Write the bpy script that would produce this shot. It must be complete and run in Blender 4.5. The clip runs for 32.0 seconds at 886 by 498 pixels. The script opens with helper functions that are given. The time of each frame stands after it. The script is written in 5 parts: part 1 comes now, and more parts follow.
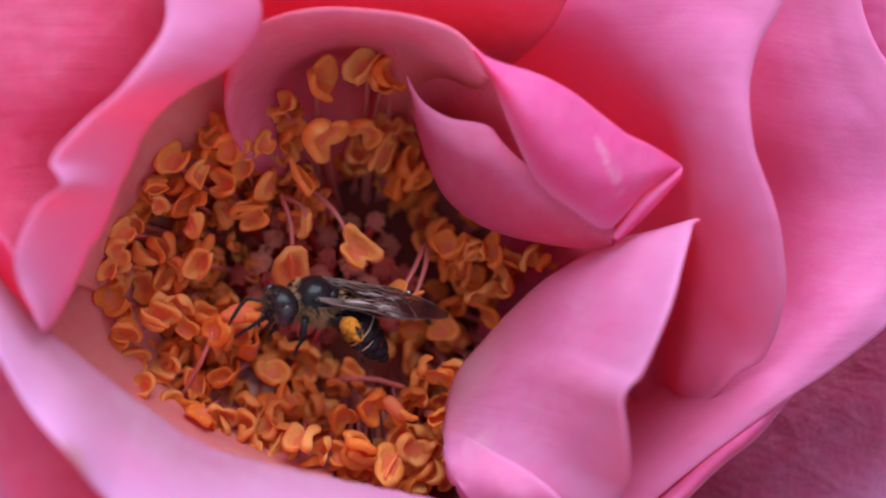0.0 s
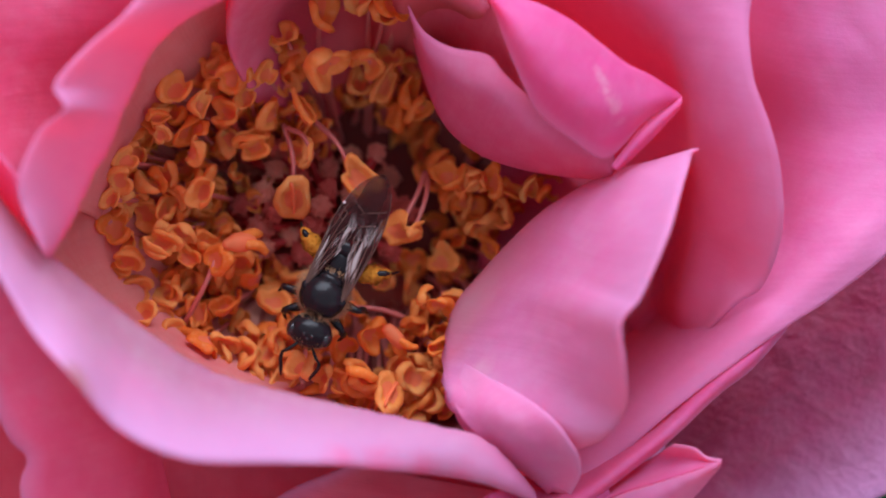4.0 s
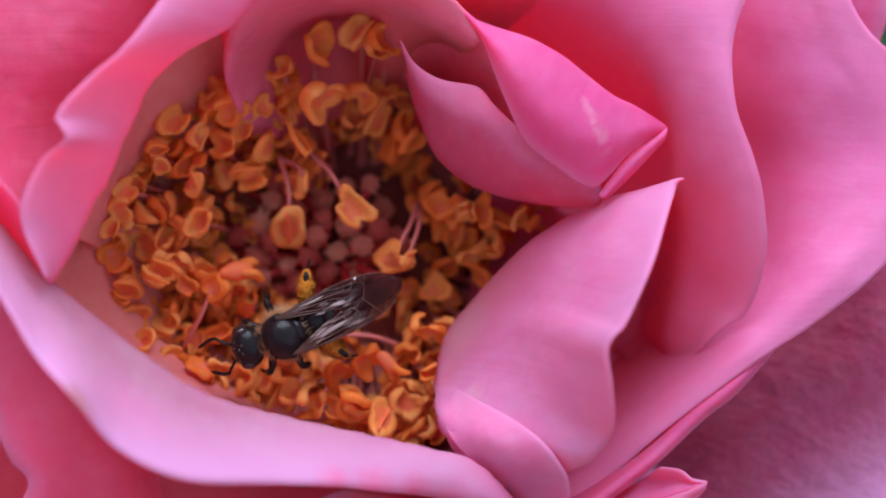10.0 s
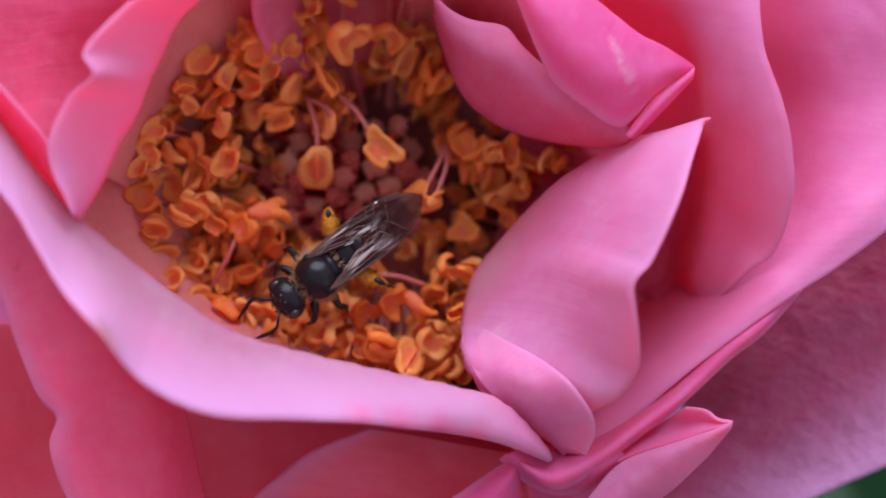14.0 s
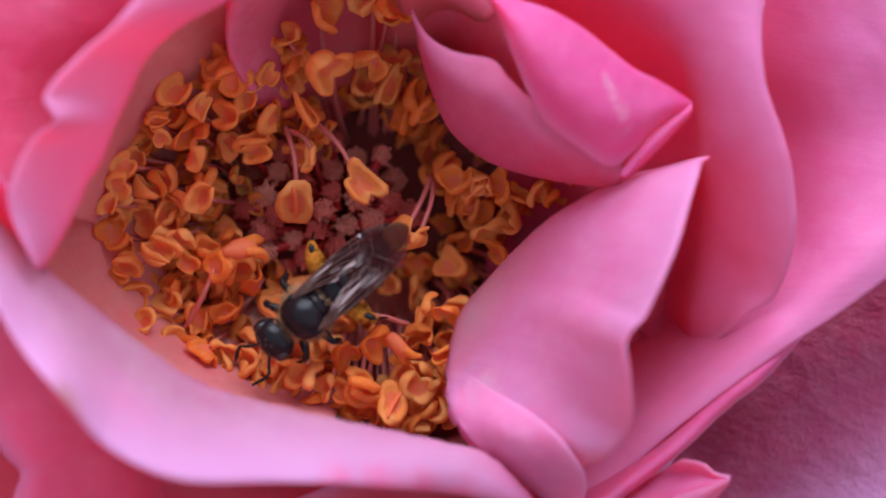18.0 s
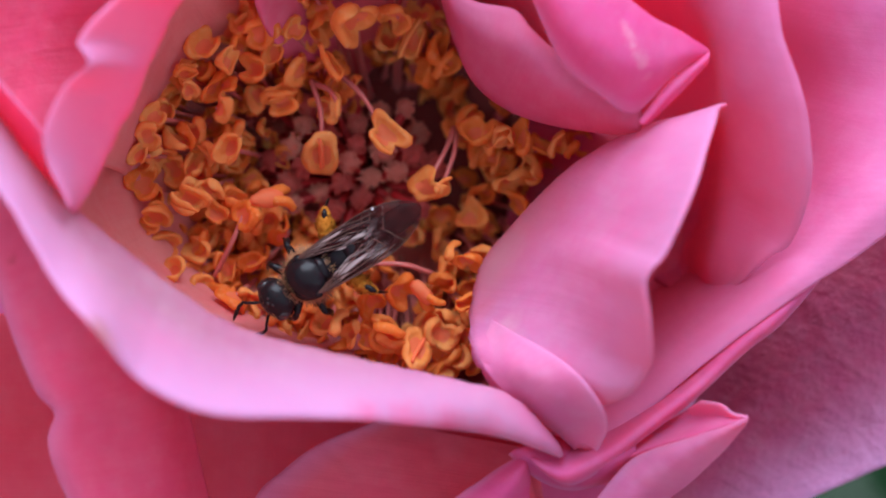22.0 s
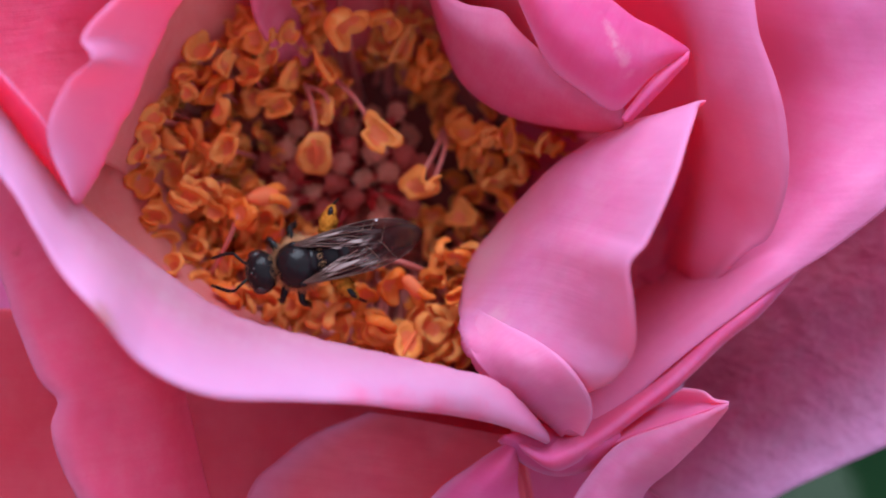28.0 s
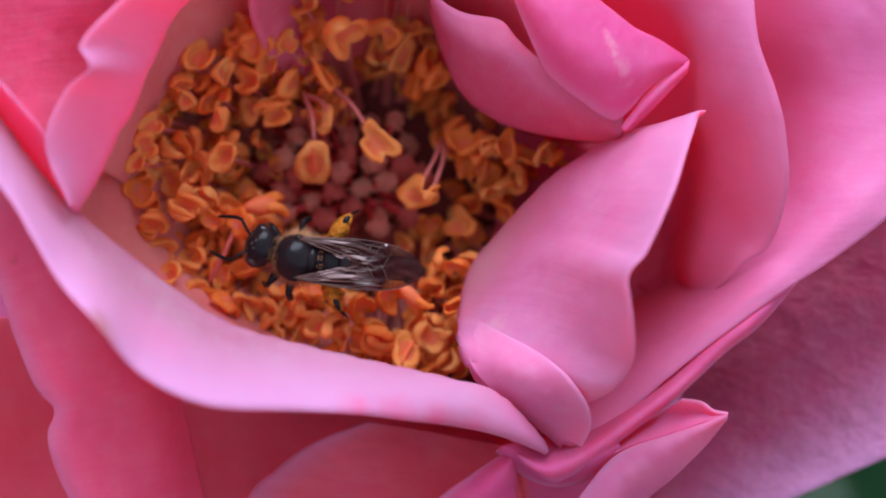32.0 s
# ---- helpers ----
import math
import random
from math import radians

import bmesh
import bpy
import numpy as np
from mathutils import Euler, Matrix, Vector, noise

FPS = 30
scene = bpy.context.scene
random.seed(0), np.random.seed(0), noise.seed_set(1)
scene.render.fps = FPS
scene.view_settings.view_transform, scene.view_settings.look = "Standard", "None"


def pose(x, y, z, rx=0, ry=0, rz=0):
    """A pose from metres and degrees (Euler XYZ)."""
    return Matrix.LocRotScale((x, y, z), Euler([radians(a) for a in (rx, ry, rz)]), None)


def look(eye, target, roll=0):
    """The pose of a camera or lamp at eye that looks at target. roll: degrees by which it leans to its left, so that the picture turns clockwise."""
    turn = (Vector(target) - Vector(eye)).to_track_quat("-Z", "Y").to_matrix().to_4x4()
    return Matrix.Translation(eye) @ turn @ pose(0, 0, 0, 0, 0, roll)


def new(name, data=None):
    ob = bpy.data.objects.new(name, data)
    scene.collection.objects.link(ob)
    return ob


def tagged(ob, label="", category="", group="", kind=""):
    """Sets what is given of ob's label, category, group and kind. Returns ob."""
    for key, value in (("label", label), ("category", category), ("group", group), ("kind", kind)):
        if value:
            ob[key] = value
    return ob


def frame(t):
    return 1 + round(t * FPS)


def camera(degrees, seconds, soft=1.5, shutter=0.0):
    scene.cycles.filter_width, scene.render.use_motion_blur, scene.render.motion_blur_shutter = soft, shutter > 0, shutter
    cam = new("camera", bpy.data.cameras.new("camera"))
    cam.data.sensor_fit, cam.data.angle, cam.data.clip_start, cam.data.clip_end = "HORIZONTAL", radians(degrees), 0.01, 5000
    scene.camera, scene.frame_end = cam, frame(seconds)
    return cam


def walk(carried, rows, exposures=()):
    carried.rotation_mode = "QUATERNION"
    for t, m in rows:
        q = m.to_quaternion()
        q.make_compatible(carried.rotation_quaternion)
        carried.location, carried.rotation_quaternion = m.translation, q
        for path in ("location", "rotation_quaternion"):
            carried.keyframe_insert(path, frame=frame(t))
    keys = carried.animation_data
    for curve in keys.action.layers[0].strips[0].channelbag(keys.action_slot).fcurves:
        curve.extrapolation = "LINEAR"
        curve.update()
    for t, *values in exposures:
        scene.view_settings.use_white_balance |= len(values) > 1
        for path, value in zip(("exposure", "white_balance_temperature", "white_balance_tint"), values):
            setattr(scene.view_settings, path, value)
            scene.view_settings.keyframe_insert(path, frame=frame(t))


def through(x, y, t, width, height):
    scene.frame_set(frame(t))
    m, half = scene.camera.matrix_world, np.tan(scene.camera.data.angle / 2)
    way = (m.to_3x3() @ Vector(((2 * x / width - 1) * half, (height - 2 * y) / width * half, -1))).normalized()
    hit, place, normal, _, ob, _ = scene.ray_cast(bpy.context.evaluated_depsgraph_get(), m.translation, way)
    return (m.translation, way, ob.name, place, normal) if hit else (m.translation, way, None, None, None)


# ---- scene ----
# flower space: millimetres, x across, y up the slope, z out of the cup; the flower leans 36 degrees from the vertical
VIEW = pose(0, 0, 0.62, 36, 0, 0)
MM = 0.001

cam = camera(24, 32.0, soft=1.8)
cam.data.dof.use_dof = True
cam.data.dof.focus_distance = 0.1037
cam.data.dof.aperture_fstop = 26.0
# seconds, place in millimetres and turn in degrees, in flower space
PATH = [
    (0.0, -1.11, 2.17, 101.09, 1.11, -0.92, -0.24),
    (0.5, -1.26, 1.26, 100.91, 1.05, -0.76, -0.04),
    (1.0, -1.57, 0.88, 101.05, 0.64, -0.92, -0.06),
    (1.5, -1.11, 1.47, 100.94, 0.30, -0.76, -0.03),
    (2.0, -1.30, 1.55, 100.84, 0.30, -0.91, 0.02),
    (2.5, -1.31, 1.40, 101.02, 0.15, -0.93, 0.01),
    (3.0, -1.36, 0.79, 101.10, 0.18, -0.96, 0.05),
    (3.5, -1.30, 1.07, 101.50, -0.24, -0.92, 0.05),
    (5.5, 0.40, -1.53, 103.52, 1.96, -0.53, -0.27),
    (6.0, 0.36, -1.37, 104.60, 2.64, -0.82, -0.32),
    (6.5, 0.55, -1.03, 105.09, 2.63, -0.78, -0.15),
    (7.0, 0.22, -0.77, 105.32, 2.16, -0.92, -0.08),
    (7.5, 0.01, -1.57, 105.17, 1.87, -0.97, -0.00),
    (8.0, -0.07, -1.90, 104.94, 1.15, -0.99, 0.06),
    (8.5, 0.42, -2.34, 104.82, 0.88, -0.82, 0.07),
    (9.0, 1.00, -1.78, 104.87, 0.72, -0.73, 0.06),
    (9.5, -0.16, -0.18, 104.53, 0.72, -1.24, -0.11),
    (10.0, -0.69, -0.26, 104.30, 1.26, -0.88, -0.07),
    (10.5, -0.98, -1.14, 104.26, 1.35, -0.36, 0.06),
    (11.0, -0.85, -1.26, 104.27, 0.76, -0.05, 0.15),
    (11.5, 0.33, -2.04, 104.57, 0.73, 0.48, 0.19),
    (12.0, 0.07, -1.96, 104.61, 0.46, 0.26, 0.17),
    (12.5, -0.07, -1.67, 104.66, 0.19, 0.15, 0.09),
    (13.0, -0.24, -1.66, 104.62, 0.19, 0.05, 0.09),
    (13.5, -0.21, -1.43, 104.53, 0.13, 0.08, 0.10),
    (15.5, 0.39, -0.52, 103.62, 0.45, 0.44, 0.10),
    (16.0, 0.47, 0.85, 103.28, 0.09, 0.42, 0.10),
    (16.5, -0.07, 2.13, 102.25, -0.24, 0.06, 0.01),
    (17.0, 0.16, 2.40, 100.41, -0.37, 0.11, 0.05),
    (17.5, 0.49, 2.68, 99.37, -0.77, 0.20, 0.16),
    (18.0, 0.58, 3.34, 99.34, -1.30, 0.15, 0.16),
    (18.5, 0.35, 2.35, 99.86, -1.45, -0.06, 0.12),
    (19.0, 0.70, 1.22, 100.41, -1.74, 0.08, 0.18),
    (19.5, 0.87, 0.26, 100.79, -1.30, 0.21, 0.17),
    (20.0, 0.30, 0.00, 100.90, -1.06, 0.09, 0.07),
    (20.5, 0.32, 0.10, 101.23, -1.22, 0.38, -0.02),
    (21.0, 0.18, 0.13, 101.57, -1.07, 0.44, 0.07),
    (21.5, 0.27, 0.56, 101.76, -1.12, 0.55, -0.05),
    (22.0, 0.28, 0.59, 101.59, -1.18, 0.61, 0.02),
    (22.5, 0.55, 0.93, 101.42, -1.24, 0.80, 0.02),
    (23.0, 0.53, 1.97, 101.10, -1.26, 0.81, 0.04),
    (23.5, 0.22, 2.30, 100.89, -1.03, 0.67, 0.03),
    (24.0, 0.28, 2.14, 100.82, -0.98, 0.74, 0.10),
    (24.5, 0.27, 1.75, 101.26, -1.06, 0.69, 0.06),
    (25.0, 0.46, 0.95, 101.75, -1.03, 0.68, 0.06),
    (25.5, 0.07, -0.15, 102.18, -1.10, 0.37, 0.01),
    (27.5, 0.53, -1.82, 104.49, 0.17, 0.46, -0.26),
    (28.0, 0.41, -2.24, 105.12, 0.23, 0.39, -0.19),
    (28.5, 0.25, -2.13, 105.20, 0.05, 0.30, -0.16),
    (29.0, 0.22, -1.24, 105.12, 0.02, 0.27, -0.21),
    (29.5, 0.40, -0.51, 104.65, 0.32, 0.33, -0.20),
    (30.0, 0.18, -0.54, 104.43, 0.72, 0.20, -0.16),
    (30.5, 0.15, -0.40, 104.33, 0.69, 0.18, -0.10),
    (31.0, -0.04, -0.43, 104.21, 0.51, 0.08, -0.05),
    (31.5, 0.19, -0.84, 104.36, 0.32, 0.21, -0.09),
    (32.0, 0.28, -2.23, 104.83, 0.49, 0.28, -0.02),
]
walk(cam, [(t, VIEW @ pose(x * MM, y * MM, z * MM, rx, ry, rz)) for t, x, y, z, rx, ry, rz in PATH],
     exposures=[(t, e, 5400, 10) for t, e in ((0.0, 1.00), (8.0, 0.98), (13.0, 1.05), (15.5, 0.96), (17.0, 0.95), (18.5, 1.07), (21.0, 1.13), (25.5, 1.14), (28.0, 1.08), (30.0, 1.02), (32.0, 1.05))])

# ---- world and light: an overcast sky with a soft bright part ----
world = bpy.data.worlds.new("overcast_sky")
scene.world = world
world.use_nodes = True
wn = world.node_tree.nodes
sky = wn.new("ShaderNodeTexSky")
sky.sky_type, sky.sun_disc = "NISHITA", False
sky.sun_elevation, sky.sun_rotation = radians(60), radians(2)
sky.air_density, sky.dust_density = 1.6, 0.3
grey = wn.new("ShaderNodeHueSaturation")
grey.inputs["Saturation"].default_value = 0.14
world.node_tree.links.new(sky.outputs[0], grey.inputs["Color"])
world.node_tree.links.new(grey.outputs[0], wn["Background"].inputs[0])
wn["Background"].inputs[1].default_value = 0.095
sun_data = bpy.data.lights.new("sun", "SUN")
sun_data.energy, sun_data.angle, sun_data.color = 3.0, radians(60), (1.0, 0.98, 0.96)
sun = new("sun", sun_data)
# the light comes over the back petals
sun.matrix_world = look(VIEW @ Vector((0.02, 0.84, 0.38)), (0, 0, 0.62))


# ---- materials ----
class Mat:
    """A node material with a Principled shader and short ways to feed it."""

    def __init__(self, name, rough=0.5, metal=0.0):
        self.m = bpy.data.materials.new(name)
        self.m.use_nodes = True
        self.n, self.l = self.m.node_tree.nodes, self.m.node_tree.links
        self.b = self.n["Principled BSDF"]
        self.b.inputs["Roughness"].default_value = rough
        self.b.inputs["Metallic"].default_value = metal

    def coords(self, kind="Object", scale=(1, 1, 1)):
        c, m = self.n.new("ShaderNodeTexCoord"), self.n.new("ShaderNodeMapping")
        m.inputs["Scale"].default_value = scale
        self.l.new(c.outputs[kind], m.inputs[0])
        return m.outputs[0]

    def noise(self, scale, co=None, detail=4.0, rough=0.55):
        t = self.n.new("ShaderNodeTexNoise")
        t.inputs["Scale"].default_value, t.inputs["Detail"].default_value = scale, detail
        t.inputs["Roughness"].default_value = rough
        self.l.new(co or self.coords(), t.inputs["Vector"])
        return t.outputs["Fac"]

    def ramp(self, fac, *stops):
        r = self.n.new("ShaderNodeValToRGB")
        for k, (at, col) in enumerate(stops):
            e = r.color_ramp.elements[k] if k < 2 else r.color_ramp.elements.new(at)
            e.position, e.color = at, (*col, 1)
        self.l.new(fac, r.inputs[0])
        return r.outputs[0]

    def mix(self, fac, a, b, mode="MIX"):
        x = self.n.new("ShaderNodeMix")
        x.data_type, x.blend_type = "RGBA", mode
        for socket, v in ((x.inputs[0], fac), (x.inputs[6], a), (x.inputs[7], b)):
            if isinstance(v, bpy.types.NodeSocket):
                self.l.new(v, socket)
            else:
                socket.default_value = (*v, 1) if isinstance(v, tuple) else v
        return x.outputs[2]

    def colour(self, out):
        if isinstance(out, tuple):
            self.b.inputs["Base Color"].default_value = (*out, 1)
        else:
            self.l.new(out, self.b.inputs["Base Color"])
        return self

    def bump(self, height, strength=0.3, dist=0.0001):
        b = self.n.new("ShaderNodeBump")
        b.inputs["Strength"].default_value, b.inputs["Distance"].default_value = strength, dist
        self.l.new(height, b.inputs["Height"])
        self.l.new(b.outputs[0], self.b.inputs["Normal"])
        return self

    def glow_through(self, out, share):
        """Lets light pass through a thin leaf or petal."""
        t, x = self.n.new("ShaderNodeBsdfTranslucent"), self.n.new("ShaderNodeMixShader")
        x.inputs[0].default_value = share
        if isinstance(out, tuple):
            t.inputs[0].default_value = (*out, 1)
        else:
            self.l.new(out, t.inputs[0])
        self.l.new(self.b.outputs[0], x.inputs[1])
        self.l.new(t.outputs[0], x.inputs[2])
        self.l.new(x.outputs[0], self.n["Material Output"].inputs[0])
        return self

    def rnd(self):
        return self.n.new("ShaderNodeObjectInfo").outputs["Random"]


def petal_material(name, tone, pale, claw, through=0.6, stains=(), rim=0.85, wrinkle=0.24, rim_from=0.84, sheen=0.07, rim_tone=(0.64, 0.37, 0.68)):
    m = Mat(name, 0.6)
    uv = m.coords("UV", (70, 2.2, 1))
    veins = m.noise(1.0, uv, 5.0)
    ribs = m.noise(1.0, m.coords("UV", (16, 0.9, 1)), 3.0)
    cloud = m.noise(120.0, m.coords(), 3.0)
    cells = m.noise(5200.0, m.coords(), 2.0)
    base = m.mix(m.ramp(cloud, (0.35, (0, 0, 0)), (0.7, (1, 1, 1))), tone, pale)
    mottle = m.noise(420.0, m.coords(), 5.0, 0.62)
    base = m.mix(m.ramp(mottle, (0.44, (0, 0, 0)), (0.62, (0.38, 0.38, 0.38))), base, tuple(a * 0.5 + b * 0.5 * c for a, b, c in zip(tone, pale, (1.04, 0.55, 0.9))))
    spots = m.noise(900.0, m.coords(), 4.0, 0.65)
    base = m.mix(m.ramp(spots, (0.42, (0, 0, 0)), (0.72, (0.3, 0.3, 0.3))), base, tuple(c * 0.8 + 0.16 for c in pale))
    base = m.mix(m.ramp(veins, (0.42, (0, 0, 0)), (0.75, (0.2, 0.2, 0.2))), base, tuple(c * 0.8 for c in tone))
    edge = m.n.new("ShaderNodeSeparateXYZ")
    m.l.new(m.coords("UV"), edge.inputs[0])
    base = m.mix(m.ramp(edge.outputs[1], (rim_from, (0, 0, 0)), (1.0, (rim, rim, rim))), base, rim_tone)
    if claw:
        sep = m.n.new("ShaderNodeSeparateXYZ")
        m.l.new(m.coords("UV"), sep.inputs[0])
        base = m.mix(m.ramp(sep.outputs[1], (0.2, (1, 1, 1)), (0.62, (0, 0, 0))), base, claw)
    for stain in stains:
        d = m.n.new("ShaderNodeVectorMath")
        d.operation, d.inputs[1].default_value = "DISTANCE", tuple(c * MM for c in stain[:3])
        m.l.new(m.coords(), d.inputs[0])
        ragged = m.n.new("ShaderNodeMath")
        ragged.operation, ragged.inputs[1].default_value = "MULTIPLY_ADD", 0.0012
        m.l.new(m.noise(1400.0), ragged.inputs[0])
        m.l.new(d.outputs["Value"], ragged.inputs[2])
        far = m.n.new("ShaderNodeMapRange")
        far.inputs[1].default_value, far.inputs[2].default_value = 0.0006, (stain[3] + 0.6) * MM
        far.inputs[3].default_value, far.inputs[4].default_value = stain[5], 0.0
        m.l.new(ragged.outputs[0], far.inputs[0])
        base = m.mix(far.outputs[0], base, stain[4])
    m.colour(base)
    m.b.inputs["Sheen Weight"].default_value = sheen
    m.b.inputs["Specular IOR Level"].default_value = 0.18
    h = m.n.new("ShaderNodeMath")
    h.operation, h.inputs[1].default_value = "MULTIPLY_ADD", 0.35
    m.l.new(cells, h.inputs[0])
    m.l.new(veins, h.inputs[2])
    h2 = m.n.new("ShaderNodeMath")
    h2.operation, h2.inputs[1].default_value = "MULTIPLY_ADD", 1.4
    m.l.new(ribs, h2.inputs[0])
    m.l.new(h.outputs[0], h2.inputs[2])
    crease = m.noise(330.0, m.coords(), 6.0, 0.7)
    h3 = m.n.new("ShaderNodeMath")
    h3.operation, h3.inputs[1].default_value = "MULTIPLY_ADD", wrinkle * 8
    m.l.new(crease, h3.inputs[0])
    m.l.new(h2.outputs[0], h3.inputs[2])
    m.bump(h3.outputs[0], wrinkle, 0.00011)
    return m.glow_through((0.95, 0.06, 0.13), through).m


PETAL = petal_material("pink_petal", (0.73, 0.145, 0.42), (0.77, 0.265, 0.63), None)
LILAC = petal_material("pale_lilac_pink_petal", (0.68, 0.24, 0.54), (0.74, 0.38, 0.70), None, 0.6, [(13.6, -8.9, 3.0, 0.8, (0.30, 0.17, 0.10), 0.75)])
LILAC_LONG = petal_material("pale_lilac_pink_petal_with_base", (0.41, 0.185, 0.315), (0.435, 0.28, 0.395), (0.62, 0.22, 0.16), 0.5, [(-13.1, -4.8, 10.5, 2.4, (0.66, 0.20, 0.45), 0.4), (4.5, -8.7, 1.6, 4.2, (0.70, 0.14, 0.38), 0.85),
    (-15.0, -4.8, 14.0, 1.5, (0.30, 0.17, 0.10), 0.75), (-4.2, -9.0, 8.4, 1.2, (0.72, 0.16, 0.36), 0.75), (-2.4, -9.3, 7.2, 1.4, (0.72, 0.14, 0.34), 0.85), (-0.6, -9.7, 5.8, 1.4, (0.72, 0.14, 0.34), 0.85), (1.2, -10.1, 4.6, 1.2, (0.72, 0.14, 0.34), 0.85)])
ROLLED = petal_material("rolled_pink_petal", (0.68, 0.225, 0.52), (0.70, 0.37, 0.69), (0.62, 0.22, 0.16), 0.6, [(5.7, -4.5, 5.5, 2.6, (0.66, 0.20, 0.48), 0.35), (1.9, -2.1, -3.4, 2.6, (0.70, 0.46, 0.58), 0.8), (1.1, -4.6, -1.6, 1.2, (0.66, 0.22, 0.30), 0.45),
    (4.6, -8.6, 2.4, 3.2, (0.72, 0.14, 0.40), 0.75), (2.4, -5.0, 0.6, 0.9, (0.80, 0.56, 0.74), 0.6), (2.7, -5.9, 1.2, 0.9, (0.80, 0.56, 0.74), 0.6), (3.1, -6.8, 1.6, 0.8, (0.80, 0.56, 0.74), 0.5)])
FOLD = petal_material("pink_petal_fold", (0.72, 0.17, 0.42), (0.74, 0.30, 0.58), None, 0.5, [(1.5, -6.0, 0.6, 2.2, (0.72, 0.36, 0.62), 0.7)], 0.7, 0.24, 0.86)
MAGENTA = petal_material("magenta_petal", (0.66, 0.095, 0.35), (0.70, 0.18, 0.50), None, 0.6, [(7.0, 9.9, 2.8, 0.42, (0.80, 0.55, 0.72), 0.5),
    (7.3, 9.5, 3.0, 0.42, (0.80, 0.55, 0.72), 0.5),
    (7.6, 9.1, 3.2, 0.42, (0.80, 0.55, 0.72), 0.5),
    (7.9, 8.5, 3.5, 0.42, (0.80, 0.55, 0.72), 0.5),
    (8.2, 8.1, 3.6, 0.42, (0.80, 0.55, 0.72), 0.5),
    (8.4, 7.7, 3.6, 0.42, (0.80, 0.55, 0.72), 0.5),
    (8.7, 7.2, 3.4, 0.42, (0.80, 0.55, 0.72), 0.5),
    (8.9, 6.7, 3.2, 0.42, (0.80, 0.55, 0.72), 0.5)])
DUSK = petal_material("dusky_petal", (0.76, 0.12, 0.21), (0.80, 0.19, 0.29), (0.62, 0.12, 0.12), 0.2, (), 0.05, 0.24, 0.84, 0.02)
# inner wall: deeper pink than the other petals, with its shade painted in
WALL = petal_material("shaded_petal_wall", (0.56, 0.062, 0.155), (0.62, 0.115, 0.24), (0.46, 0.07, 0.07), 0.34, (), 0.25, 0.24, 0.84, 0.02)
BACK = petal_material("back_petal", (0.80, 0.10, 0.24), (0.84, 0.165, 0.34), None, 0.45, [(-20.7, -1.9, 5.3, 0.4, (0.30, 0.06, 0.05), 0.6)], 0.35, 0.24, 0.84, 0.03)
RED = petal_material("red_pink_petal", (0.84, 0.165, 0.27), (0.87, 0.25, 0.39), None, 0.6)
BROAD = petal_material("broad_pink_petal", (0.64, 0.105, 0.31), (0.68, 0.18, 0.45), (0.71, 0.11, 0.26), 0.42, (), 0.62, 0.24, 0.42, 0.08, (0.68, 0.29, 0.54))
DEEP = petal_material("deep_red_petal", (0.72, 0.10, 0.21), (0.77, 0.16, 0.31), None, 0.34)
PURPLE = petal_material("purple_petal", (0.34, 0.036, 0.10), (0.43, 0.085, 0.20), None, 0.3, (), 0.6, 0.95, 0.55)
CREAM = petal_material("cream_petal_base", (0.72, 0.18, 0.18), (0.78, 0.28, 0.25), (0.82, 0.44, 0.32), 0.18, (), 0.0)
# the petal base under the stamens: shade of the deep cup is in these tones
CLAW = petal_material("shaded_petal_base", (0.20, 0.012, 0.014), (0.27, 0.028, 0.03), (0.16, 0.010, 0.009), 0.2, (), 0.0)

m = Mat("anther_orange", 0.5)
grain = m.noise(1500.0, None, 3.0)
tone = m.mix(m.rnd(), (0.86, 0.24, 0.026), (0.98, 0.54, 0.15))
dust = m.noise(8500.0, None, 2.0)
tone = m.mix(m.ramp(grain, (0.42, (0, 0, 0)), (0.75, (0.55, 0.55, 0.55))), tone, (0.86, 0.22, 0.03))
m.colour(m.mix(m.ramp(dust, (0.5, (0, 0, 0)), (0.7, (0.35, 0.35, 0.35))), tone, (1.0, 0.66, 0.28)))
m.bump(dust, 0.7, 0.00007).glow_through((1.0, 0.40, 0.06), 0.46)
m.b.inputs["Specular IOR Level"].default_value = 0.22
ANTHER = m.m

m = Mat("anther_inner_skin", 0.5)
m.colour(m.mix(m.noise(1400.0), (0.90, 0.235, 0.07), (0.95, 0.35, 0.16)))
m.bump(m.noise(3000.0), 0.4, 0.00008).glow_through((1.0, 0.30, 0.10), 0.5)
m.b.inputs["Specular IOR Level"].default_value = 0.3
ANTHER_SKIN = m.m

m = Mat("filament_pink", 0.4)
m.colour(m.mix(m.noise(900.0), (0.66, 0.15, 0.13), (0.80, 0.30, 0.26))).glow_through((0.8, 0.2, 0.14), 0.3)
FILAMENT = m.m

m = Mat("stigma_dusty_pink", 0.65)
shade = m.rnd()
m.colour(m.mix(m.noise(2600.0), m.ramp(shade, (0.5, (0.52, 0.075, 0.06)), (0.95, (0.80, 0.27, 0.17))), m.ramp(shade, (0.5, (0.64, 0.14, 0.11)), (0.92, (0.95, 0.52, 0.36)))))
m.bump(m.noise(7000.0), 0.8, 0.0001).glow_through((0.9, 0.12, 0.08), 0.25)
STIGMA = m.m

m = Mat("style_red", 0.5)
m.colour(m.mix(m.noise(800.0), (0.36, 0.010, 0.014), (0.62, 0.028, 0.03))).glow_through((0.8, 0.03, 0.03), 0.25)
STYLE = m.m

# brown-red, darkened so that the gaps between the stamens read as deep shade
m = Mat("receptacle_shaded_red", 0.8)
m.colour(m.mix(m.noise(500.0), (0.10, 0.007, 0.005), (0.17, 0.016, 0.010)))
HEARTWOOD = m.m

